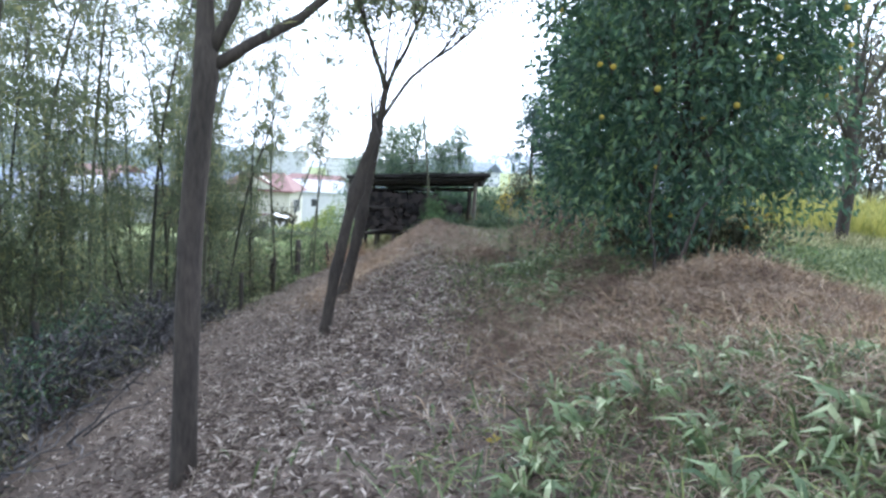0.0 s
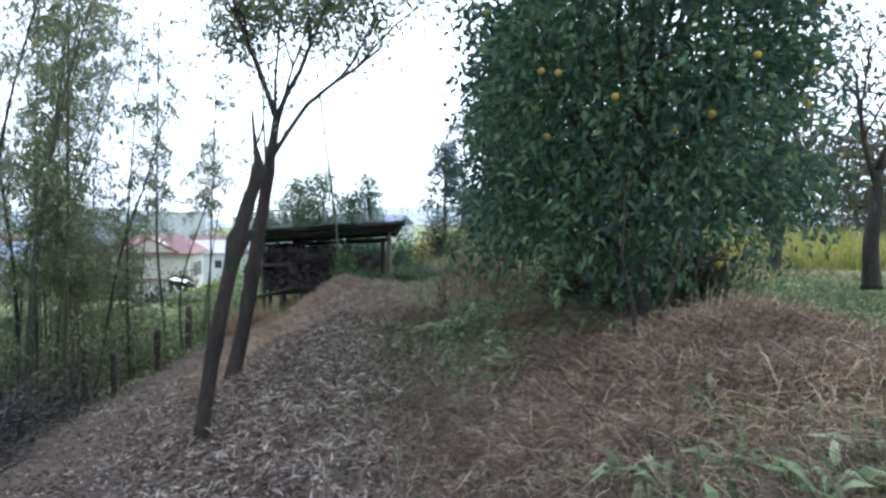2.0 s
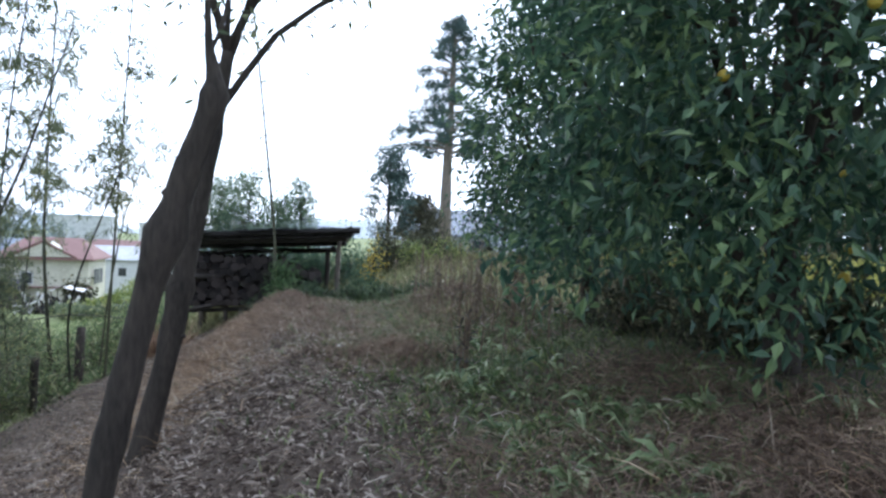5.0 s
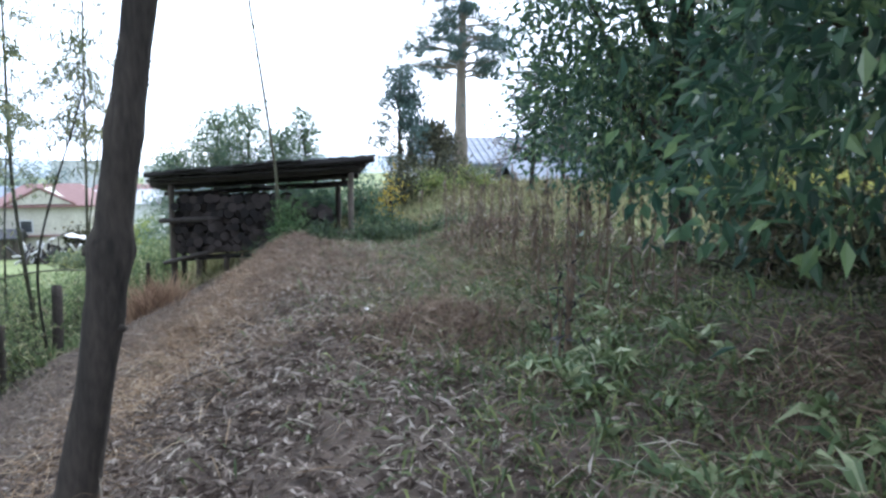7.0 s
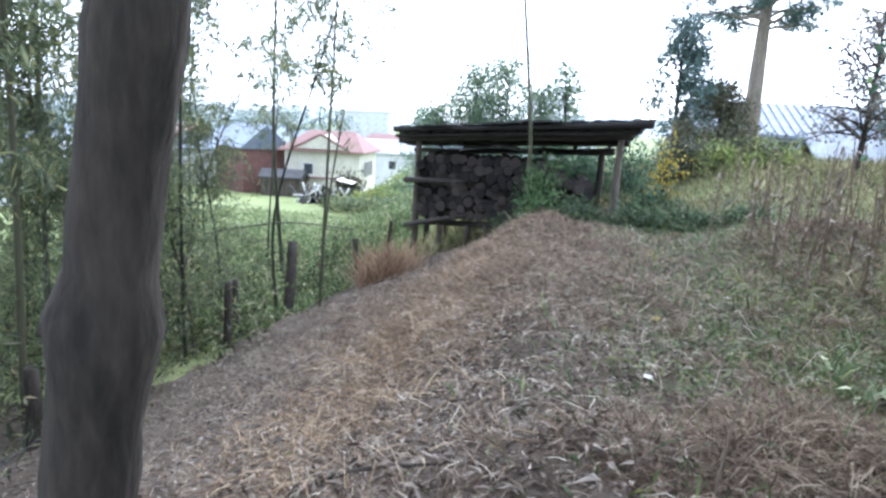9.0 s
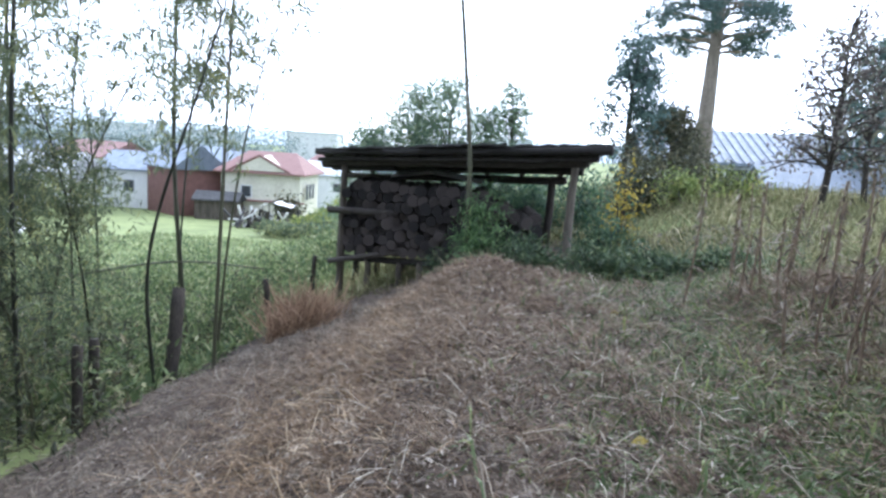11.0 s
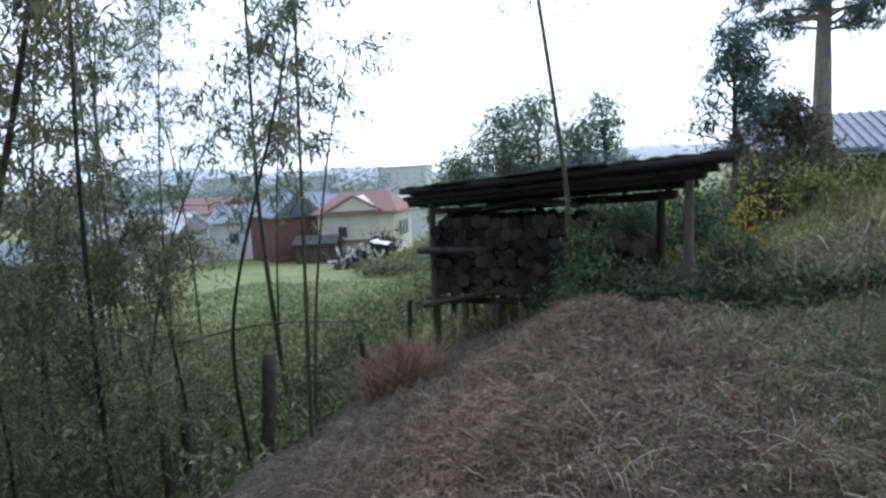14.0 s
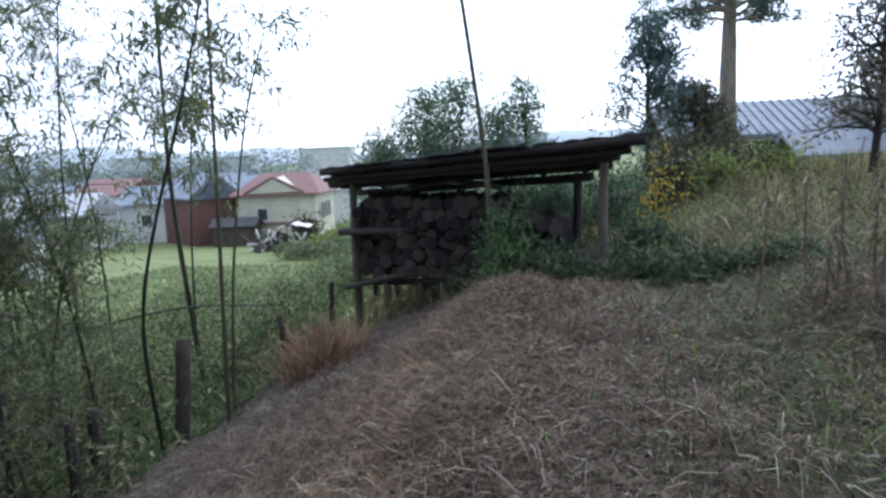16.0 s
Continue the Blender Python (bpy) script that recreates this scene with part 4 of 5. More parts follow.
# ---- shrubs and weeds ----
SHED_LEAF = material("low_shrub_leaf", (0.03, 0.06, 0.032), (0.08, 0.135, 0.065), 1.5, 0.55, 0, random_by="island", translucent=0.25, third=(0.2, 0.25, 0.12))
def shrub(name, x, y, rx, ry, rz, n, leaf, label, seed, size=(0.1, 0.03), z=None, stems=14, droop=-0.2, lift=0.0, category="shrub"):
    """Stems that spread from one root, and leaves in clumps along them."""
    rng = np.random.default_rng(seed)
    root = thing(name, x, y, label, category, z=z)
    s, at = Shape(), []
    for _ in range(stems):
        d = ways(rng, 1, 0.9, 0.6)[0] * (rx, ry, rz) * rng.uniform(0.6, 1.05)
        p = bend([(0, 0, -0.05), d * (0.35, 0.35, 0.6), d + (0, 0, lift)], 8, rng, 0.01)
        s.tube(p, np.linspace(0.014, 0.004, 8), 5)
        at.append(p[2:])
    at = np.concatenate(at)
    part("woody_base", s, BARK, root)
    c = at[rng.integers(0, len(at), n)] + rng.normal(0, 0.16, (n, 3)) * (rx, ry, rz)
    c[:, 2] = np.maximum(c[:, 2], 0.02)
    part("foliage", Shape().leaves(c, ways(rng, n, droop), rng.uniform(0.6, 1.3, n) * size[0], size[1], rng), leaf, root)
    return root


for i, (u, v, rx, rz, n) in enumerate(((1.6, -0.75, 0.62, 0.85, 2600), (0.6, -0.8, 0.7, 0.42, 1800), (-0.5, -0.5, 0.8, 0.5, 2000), (-1.5, -0.2, 0.8, 0.35, 1400), (1.0, -0.45, 0.6, 0.45, 1100), (2.4, -0.5, 0.4, 0.35, 600), (-2.3, 0.1, 0.7, 0.3, 900), (1.2, 2.0, 0.9, 1.1, 2600), (0.3, 2.6, 0.9, 1.2, 2600), (-0.8, 1.4, 0.8, 0.9, 2000), (2.2, 2.6, 0.9, 1.1, 2400))):
    p = shed_at(u, v, 0)
    shrub("shrub", p[0], p[1], rx, 0.6, rz, n, SHRUB_LEAF if i == 0 else SHED_LEAF if i < 7 else CITRUS, "feathery green shrub growing before the wood shed", 100 + i, (0.12, 0.022))
for i, (x, y, w, t) in enumerate(((0.5, 25.2, 1.0, 1.5), (1.7, 26.4, 1.1, 1.6), (-0.7, 25.8, 1.0, 1.3), (2.9, 27.6, 1.1, 1.4), (-1.8, 26.6, 1.0, 1.1))):
    shrub("dark_bush", x, y, w, w, t, 2400, SHADED_LEAF if i % 2 else CITRUS, "dark dense thicket bush behind the shed", 115 + i, (0.13, 0.04))
YELLOW_GREEN = material("yellow_green_leaf", (0.14, 0.19, 0.06), (0.3, 0.36, 0.13), 1.0, 0.7, 0, random_by="island", translucent=0.35, third=(0.45, 0.44, 0.16))
shrub("yellow_bush", 0.95, 23.4, 0.6, 0.5, 1.45, 270, YELLOW_LEAF, "bush with bright yellow autumn leaves beside the shed", 110, (0.12, 0.05))
shrub("shrub", 2.7, 26.5, 1.1, 1.0, 0.75, 1500, YELLOW_GREEN, "yellow-green leafy shrub on the rough bank", 111, (0.12, 0.05))
shrub("shrub", 3.9, 28.0, 1.2, 1.0, 0.8, 1500, YELLOW_GREEN, "yellow-green leafy shrub on the rough bank", 112, (0.12, 0.05))
for i, (x, y, s0) in enumerate(((-5.2, 8.6, 0.9), (-5.6, 10.6, 1.0), (-5.0, 7.0, 0.8), (-6.0, 12.6, 1.0))):
    shrub("dark_bush", x, y, s0, s0, 1.0, 2200, CITRUS, "dark dense bush at the foot of the slope", 120 + i, (0.09, 0.03))
# dark leaf colour stands in for the shade beneath the crown
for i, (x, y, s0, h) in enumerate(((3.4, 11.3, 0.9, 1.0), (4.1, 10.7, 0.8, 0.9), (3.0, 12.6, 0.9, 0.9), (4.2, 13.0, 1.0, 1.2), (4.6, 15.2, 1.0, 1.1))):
    shrub("dark_bush", x, y, s0, s0, h, 1700, SHADED_LEAF, "dark scrub under the citrus tree, crown shade put into its colour", 125 + i, (0.11, 0.035))


def dry_clump(x, y, n, height, spread, label, seed, leaf=STRAW, lean=0.25):
    rng = np.random.default_rng(seed)
    px, py = rng.normal(x, spread, n), rng.normal(y, spread, n)
    s = Shape().blades(on_ground(px, py, -0.02) - (x, y, 0), ways(rng, n, 1 / lean * 0.5, 0.4), rng.uniform(0.5, 1.1, n) * height, rng.uniform(0.008, 0.018, n), rng, rng.uniform(0.0, 0.5, n))
    ob = part("dry_grass_clump", s, leaf)
    ob.location = (x, y, 0)
    return tagged(ob, label, "dry grass", kind="stuff")


RUST_GRASS = material("rust_grass", (0.22, 0.14, 0.095), (0.46, 0.31, 0.21), 2.0, 0.85, 0, random_by="island", translucent=0.2)
dry_clump(-3.95, 21.9, 800, 1.05, 0.24, "rust-brown dry grass clump beside the shed post", 130, RUST_GRASS)
dry_clump(-4.3, 22.6, 350, 0.7, 0.25, "rust-brown dry grass clump beside the shed post", 131, RUST_GRASS)


def weed(x, y, height, seed):
    """A dead upright weed: a stalk with side stems and withered leaves."""
    rng = np.random.default_rng(seed)
    root = thing("dry_weed", x, y, "dead brown upright weed stalk with withered leaves", "weed", "dry weeds")
    top = np.array((rng.normal(0, 0.06), rng.normal(0, 0.06), height))
    path = bend([(0, 0, -0.03), top * 0.5 + rng.normal(0, 0.02, 3), top], 8, rng)
    part("stalk", Shape().tube(path, np.linspace(0.012, 0.006, 8), 5), DEAD_STALK, root)
    n = 24
    at = path[rng.integers(1, 8, n)] + rng.normal(0, 0.012, (n, 3))
    part("foliage", Shape().leaves(at, ways(rng, n, -1.4), rng.uniform(0.06, 0.16, n), 0.02, rng), GREY_STRAW, root)
    return root


DEAD_STALK = material("dead_stalk", (0.1, 0.07, 0.05), (0.25, 0.18, 0.13), 4.0, 0.9, 0.2)
rng = np.random.default_rng(140)
spots = [(rng.normal(2.0, 0.35), rng.normal(17.9, 0.8), rng.uniform(0.6, 1.15)) for _ in range(22)]
spots += [(rng.normal(2.5, 0.55), rng.normal(15.7, 0.8), rng.uniform(0.5, 0.95)) for _ in range(42)]
spots += [(rng.uniform(1.6, 5.5), rng.uniform(19.5, 24.5), rng.uniform(0.5, 1.1)) for _ in range(18)]
spots += [(rng.normal(1.8, 0.3), rng.normal(12.8, 0.5), rng.uniform(0.4, 0.8)) for _ in range(10)]
for i, (x, y, h) in enumerate(spots):
    weed(x, y, h, 150 + i)


def stalk_clump(x, y, height, n, seed):
    """A tight clump of dark dead stalks, snapped at uneven heights."""
    rng = np.random.default_rng(seed)
    root = thing("dead_stalk_clump", x, y, "tight clump of dark dead weed stalks standing upright", "weed")
    for _ in range(n):
        a = np.array((rng.normal(0, 0.035), rng.normal(0, 0.035), -0.03))
        b = a * (1.3, 1.3, 0) + (rng.normal(0, 0.03), rng.normal(0, 0.03), height * rng.uniform(0.6, 1.05))
        part("stalk", Shape().tube(bend([a, (a + b) / 2 + rng.normal(0, 0.015, 3), b], 7, rng), np.linspace(0.008, 0.004, 7), 6), DEAD_STALK, root)
    m = 60
    at = np.stack([rng.normal(0, 0.05, m), rng.normal(0, 0.05, m), rng.uniform(0.1, 0.9, m) * height], -1)
    part("foliage", Shape().leaves(at, ways(rng, m, -0.6), rng.uniform(0.05, 0.13, m), 0.02, rng), DEAD_BRUSH, root)


stalk_clump(0.95, 11.7, 0.76, 9, 149)


def broad_plant(x, y, n, size, seed):
    """A low plant with long broad leaves that arch from one root."""
    rng = np.random.default_rng(seed)
    s = Shape()
    a = rng.uniform(0, 6.28, n)
    way = np.stack([np.cos(a), np.sin(a), rng.uniform(0.3, 1.3, n)], -1)
    s.blades(np.zeros((n, 3)), way, rng.uniform(0.6, 1.1, n) * size, rng.uniform(0.02, 0.046, n), rng, rng.uniform(0.3, 0.9, n))
    ob = part("broadleaf_plant", s, BROADLEAF)
    ob.location = (x, y, float(ground_height(x, y)))
    return tagged(ob, "low pale-green plant with arching blade leaves", "plant", "broadleaf plants")


for i in range(176):
    if i < 80:
        x, y = rng.normal(1.9, 0.75), rng.normal(4.2, 0.8)
    elif i < 141:
        x, y = rng.normal(1.25, 0.4), rng.normal(12.0, 1.2)
    else:
        x, y = rng.normal(1.5, 0.5), rng.normal(9.5, 0.8)
    if x > 0.75:
        broad_plant(x, y, int(rng.integers(10, 18)), rng.uniform(0.2, 0.38) if i < 80 else rng.uniform(0.18, 0.34), 300 + i)


# ---- trees behind the shed and on the bank ----
bare = lean_tree("bare_tree", 7.6, 12.5, 0.45, [(0, 0, -0.1), (-0.03, 0, 0.6), (0.05, 0, 1.2), (0.02, 0, 1.7)], [0.14, 0.11, 0.1, 0.07],
          [((0.02, 0, 1.5), (-0.5, 0, 1), 1.7, 0.05), ((0.02, 0, 1.6), (0.6, 0.1, 1), 1.8, 0.05), ((0.02, 0, 1.7), (0.1, -0.3, 1), 1.8, 0.045)], DRAB_LEAF, "leafless grey tree with spreading forked limbs", 24, 0, depth=4)
lean_tree("bare_tree", 12.5, 16.5, None, [(0, 0, -0.1), (0.1, 0, 1.0), (0.0, 0, 2.2)], [0.14, 0.11, 0.08],
          [((0.05, 0, 1.6), (-0.6, 0, 1), 2.0, 0.05), ((0.0, 0, 2.2), (0.5, 0.1, 1), 2.0, 0.05), ((0, 0, 2), (0.1, -0.3, 1), 2.0, 0.045)], DRAB_LEAF, "leafless grey tree with spreading forked limbs", 25, 0, depth=3)

lean_tree("bare_tree", 9.2, 18.0, None, [(0, 0, -0.1), (0.1, 0, 1.6), (-0.05, 0, 3.2), (0.05, 0, 4.6)], [0.16, 0.13, 0.1, 0.06],
          [((0.0, 0, 2.4), (-0.6, 0, 1), 2.4, 0.05), ((-0.05, 0, 3.2), (0.6, 0.1, 1), 2.4, 0.05), ((0.0, 0, 3.8), (-0.3, -0.3, 1), 2.2, 0.045), ((0.05, 0, 4.6), (0.2, 0.2, 1), 2.2, 0.045), ((0.0, 0, 2.9), (0.2, -0.5, 1), 2.2, 0.045)], DRAB_LEAF, "tall leafless grey tree with dense fine twigs", 30, 900, (0.07, 0.03), depth=4)

for k, (x, y, turn) in enumerate(((14, 27, 40), (17.5, 30, 120), (21, 27.5, 200), (11.5, 29.5, 260), (25, 31, 310), (19, 35, 80), (14.5, 34, 10), (29, 29, 150))):
    copy_thing(bare, pose(x, y, float(ground_height(x, y)) - 0.05, 0, 0, turn))


def pine(x, y, height):
    rng = np.random.default_rng(26)
    root = thing("pine_tree", x, y, "tall pine with bare pale trunk and high dark crown", "tree")
    path = bend([(0, 0, -0.2), (0.0, 0, height * 0.2), (0.03, 0, height * 0.42), (0.12, 0, height * 0.62), (0.2, 0, height)], 20, rng)
    part("trunk", Shape().tube(path, np.linspace(0.36, 0.08, 20), 12, rough=0.03, rng=rng), GREY_BARK, root, smooth=True)
    at, way = [], []
    for k in range(54):
        t = 0.49 + 0.5 * k / 53
        p = np.array([np.interp(t, np.linspace(0, 1, 20), path[:, c]) for c in range(3)])
        a = k * 2.4 + rng.normal(0, 0.3)
        reach = rng.uniform(0.55, 1.1) * min(3.3, 8.5 * (1.04 - t))
        d = np.array((np.cos(a), np.sin(a), rng.uniform(-0.05, 0.2)))
        q = bend([p, p + d * reach * 0.55 + (0, 0, 0.12), p + d * reach - (0, 0, 0.1)], 8, rng, 0.03)
        part("limb", Shape().tube(q, np.linspace(0.06, 0.015, 8), 6), GREY_BARK, root)
        # needle tufts, in pads that hang from the outer half of each limb
        for j in range(3, 8):
            for _ in range(3):
                c = q[j] + rng.normal(0, 0.2, 3) * (1, 1, 0.45)
                m = int(rng.integers(26, 44))
                out = ways(rng, m, 0.1)
                at.append(c + out * rng.uniform(0.02, 0.16, (m, 1)))
                way.append(out + (0, 0, -0.35))
    at, way = np.concatenate(at), np.concatenate(way)
    part("crown", Shape().leaves(at, way, rng.uniform(0.12, 0.26, len(at)), 0.035, rng), PINE_LEAF, root)


pine(5.4, 37.0, 11.5)


RUSSET_LEAF = material("russet_leaf", (0.1, 0.088, 0.088), (0.23, 0.2, 0.185), 1.0, 0.75, 0, random_by="island", translucent=0.35, third=(0.24, 0.28, 0.22))


def loose_tree(name, x, y, height, radius, n, leaf, label, seed, size=(0.18, 0.07), low=0.25, droop=0.0, clumps=70, tight=0.17):
    """An open crown round a straight stem: limbs at many heights, each ending in leaf clumps."""
    rng = np.random.default_rng(seed)
    root = thing(name, x, y, label, "tree")
    path = bend([(0, 0, -0.2), (rng.normal(0, 0.1), 0, height * 0.5), (rng.normal(0, 0.15), 0, height)], 12, rng)
    at, s = [], Shape().tube(path, np.linspace(0.02 + height * 0.018, 0.02, 12), 8)
    for _ in range(clumps):
        t = rng.uniform(low, 1)
        p = np.array([np.interp(t, np.linspace(0, 1, 12), path[:, c]) for c in range(3)])
        d = ways(rng, 1, 0.3, 0.5)[0] * radius * rng.uniform(0.4, 1.1) * (1.25 - t) ** 0.7
        q = bend([p, p + d * 0.6 + (0, 0, 0.1), p + d], 5, rng)
        s.tube(q, np.linspace(0.025, 0.008, 5), 4)
        at.append(q[2:])
    part("trunk", s, BARK, root, smooth=True)
    at = np.concatenate(at)
    c = at[rng.integers(0, len(at), n)] + rng.normal(0, tight, (n, 3))
    part("crown", Shape().leaves(c, ways(rng, n, droop), rng.uniform(0.6, 1.3, n) * size[0], size[1], rng), leaf, root)


loose_tree("small_tree", 5.5, 27.0, 3.7, 1.7, 2500, RUSSET_LEAF, "small open-crowned tree with fine dull leaves", 27, (0.12, 0.055), tight=0.12)
loose_tree("small_tree", 7.3, 29.0, 3.5, 1.6, 2800, PINE_LEAF, "small open-crowned tree with blue-green leaves", 28, (0.12, 0.055), tight=0.12)
loose_tree("conifer", 2.4, 34.0, 4.4, 1.9, 3600, PINE_LEAF, "ragged dark conifer with hanging brown leaves below", 29, (0.24, 0.06), droop=-0.5)
loose_tree("thicket_tree", 3.9, 35.0, 2.4, 1.5, 4200, DRAB_LEAF, "low dark thicket tree by the hall", 33, (0.2, 0.08), low=0.1, droop=-0.5)
for i, (x, y, h, r, n) in enumerate(((-6.6, 38, 4.2, 2.2, 5200), (-5.2, 38.5, 5.2, 2.4, 5600), (-3.7, 38, 4.9, 2.3, 5200), (-1.5, 39, 4.0, 1.3, 2600), (-2.6, 40, 3.6, 1.6, 3000))):
    loose_tree("feathery_tree", x, y, h, r, n, HAZY_LEAF, "feathery bamboo thicket behind the shed, paled blue-green by painted haze", 34 + i, (0.28, 0.05), low=0.1, droop=-0.3, tight=0.3)


def lone_culm():
    rng = np.random.default_rng(39)
    root = thing("bamboo_pole", -1.42, 22.0, "single tall bamboo pole rising before the shed", "bamboo")
    z0 = float(root.location.z)
    path = bend([(0, 0, -0.1), POLE_A - (0, 0, z0), POLE_B - (0, 0, z0), POLE_C - (0, 0, z0)], 30, rng)
    r = np.linspace(0.052, 0.015, 30)
    r[::3] *= 1.12
    part("culm", Shape().tube(path, r, 9), CULM, root, smooth=True)
    n = 900
    nodes = path[rng.integers(21, 30, 26)]
    at = nodes[rng.integers(0, 26, n)] + rng.normal(0, 0.38, (n, 3)) * (1, 1, 0.18)
    part("foliage", Shape().leaves(at, ways(rng, n, -0.5), rng.uniform(0.08, 0.18, n), 0.022, rng), BAMBOO_LEAF, root)


POLE_A, POLE_B, POLE_C = np.array((-0.04, 0, 0.55)), np.array((-0.155, 0, 2.0)), np.array((-0.95, 0, 8.5))
lone_culm()


# leaves greyed and paled: the air's haze is in the colour
HAZED_LEAF = material("hazed_leaf", (0.2, 0.26, 0.27), (0.32, 0.38, 0.38), 0.1, 0.9, 0, random_by="island")


def wood_belt(name, xs, ys, n, height, leaf, label, seed, size=1.0):
    rng = np.random.default_rng(seed)
    s = Shape()
    x, y = rng.uniform(*xs, n), rng.uniform(*ys, n)
    top = height * (0.75 + 0.3 * np.sin(x * 0.35 + seed) + 0.2 * np.sin(x * 0.9))
    z = rng.uniform(0, 1, n) ** 0.7 * top
    s.leaves(on_ground(x, y, z), ways(rng, n), rng.uniform(0.25, 0.6, n) * size, rng.uniform(0.1, 0.25, n) * size, rng)
    tagged(part(name, s, leaf), label, "woods", kind="stuff")


wood_belt("far_woods", (13, 60), (34, 48), 56000, 11.0, DRAB_LEAF, "grey-brown belt of woods behind the tall grass", 44)
wood_belt("hillside_woods", (-330, -85), (215, 265), 26000, 13.5, HAZED_LEAF, "wooded ridge behind the village, haze put into its leaf colour", 47, 3.2)
wood_belt("village_trees", (-75, -33), (84, 104), 9000, 4.6, HAZY_LEAF, "trees between the village houses", 48, 1.6)
wood_belt("field_edge_bushes", (-16.6, -12.6), (55, 60), 2600, 3.0, YELLOW_GREEN, "yellow-green thicket at the field edge", 49, 0.7)
wood_belt("hedge", (-17, -11), (50, 54), 1200, 1.0, BAMBOO_LEAF, "rough hedge at the far edge of the field", 45)
wood_belt("far_hedge", (-60, -32), (50, 62), 6000, 2.5, BAMBOO_LEAF, "bushes between the distant houses", 46)


# ---- buildings ----
def gable_house(name, x, y, z, w, d, wall_h, roof_h, wall, roof, label, turn=0, windows=(), over=0.5, category="house", hip=0.0):
    """Walls, a pitched roof with eaves, and framed windows on the front."""
    root = thing(name, x, y, label, category, z=z, turn=turn)
    body = Shape().box((-w / 2, -d / 2, -1.0), (w / 2, d / 2, wall_h))
    part("wall", body, wall, root)
    a, b = w / 2 + over, d / 2 + over
    e, t = wall_h - 0.12, 0.14
    h = a * hip
    v = [(-a, -b, e), (a, -b, e), (a, b, e), (-a, b, e), (-a + h, 0, wall_h + roof_h), (a - h, 0, wall_h + roof_h)]
    v += [(p[0], p[1], p[2] + t) for p in v]
    s = Shape()
    s.add(v, [(6, 7, 11, 10), (8, 9, 10, 11), (0, 4, 5, 1), (2, 5, 4, 3), (0, 1, 7, 6), (2, 3, 9, 8)])
    s.add(v, [(7, 8, 11), (9, 6, 10), (1, 5, 2), (3, 4, 0)])
    s.add(v, [(1, 2, 8, 7), (3, 0, 6, 9)])
    part("roof", s, roof, root)
    if hip == 0:
        for sx in (-1, 1):
            q = [(sx * (w / 2 - 0.02), -d / 2, wall_h - 0.05), (sx * (w / 2 - 0.02), d / 2, wall_h - 0.05), (sx * (w / 2 - 0.02), 0, wall_h + roof_h * d / (d + 2 * over))]
            q += [(p[0] - sx * 0.2, p[1], p[2]) for p in q]
            part("gable", Shape().add(q, [(0, 1, 2), (3, 5, 4)]).add(q, [(0, 3, 4, 1), (1, 4, 5, 2), (2, 5, 3, 0)]), wall, root)
    for wx, wz, ww, wh in windows:
        pane = part("window", Shape().box((wx - ww / 2, -d / 2 - 0.03, wz), (wx + ww / 2, -d / 2 + 0.05, wz + wh)), DARK_GLASS, root)
        f = Shape()
        for lo, hi in (((wx - ww / 2 - 0.08, wz - 0.08), (wx + ww / 2 + 0.08, wz)), ((wx - ww / 2 - 0.08, wz + wh), (wx + ww / 2 + 0.08, wz + wh + 0.08)), ((wx - ww / 2 - 0.08, wz), (wx - ww / 2, wz + wh)), ((wx + ww / 2, wz), (wx + ww / 2 + 0.08, wz + wh))):
            f.box((lo[0], -d / 2 - 0.07, lo[1]), (hi[0], -d / 2, hi[1]))
        part("window_frame", f, PALE_WALL, pane)
    return root


house = gable_house("house", -23.6, 69.5, -5.9, 6.8, 7.0, 4.4, 1.6, CREAM_WALL, RED_ROOF, "cream plastered house with a red tiled hip roof", 6, ((-1.2, 2.3, 0.8, 0.9),), 0.5, hip=0.45)
dormer = Shape().add([(-2.2, -3.9, 4.55), (2.2, -3.9, 4.55), (0, -3.9, 5.7), (-2.2, -1.0, 4.7), (2.2, -1.0, 4.7), (0, -0.4, 5.9)], [(0, 1, 2), (3, 5, 4)]).add([(-2.2, -3.9, 4.55), (2.2, -3.9, 4.55), (0, -3.9, 5.7), (-2.2, -1.0, 4.7), (2.2, -1.0, 4.7), (0, -0.4, 5.9)], [(0, 2, 5, 3), (1, 4, 5, 2), (0, 3, 4, 1)])
part("front_gable", dormer, CREAM_WALL, house, "cream gable over the front")
trim = Shape().tube([(-2.6, -3.95, 4.5), (0, -3.95, 5.85)], 0.12, 6).tube([(0, -3.95, 5.85), (2.6, -3.95, 4.5)], 0.12, 6)
part("gable_trim", trim, RED_ROOF, house)
part("ledge", Shape().box((-3.9, -3.75, 1.9), (3.8, -3.5, 2.05)), RED_ROOF, house)
for wy in (-2.2, -1.0, 0.2):
    part("window", Shape().box((3.68, wy - 0.35, 2.2), (3.74, wy + 0.35, 3.5)), DARK_GLASS, house)
gable_house("brick_barn", -30.9, 67.6, -5.8, 7.0, 4.2, 4.3, 1.9, BRICK, BLUE_ROOF, "red brick barn with a pale blue-grey metal roof", 139, (), 0.3, category="barn")
gable_house("lean_to", -25.9, 64.0, -5.7, 3.4, 2.2, 1.9, 0.5, OLD_WOOD, ROOFING, "low dark wooden lean-to between barn and house", 10, (), 0.2, category="shed")
hall = gable_house("hall", 12.3, 50.0, 0.2, 14.0, 8.0, 1.3, 1.6, GREY_WALL, BLUE_ROOF, "long low hall with a blue-grey corrugated roof", 0, ((-3, 0.4, 1.0, 0.6), (2, 0.4, 1.0, 0.6)), 0.5, category="hall")
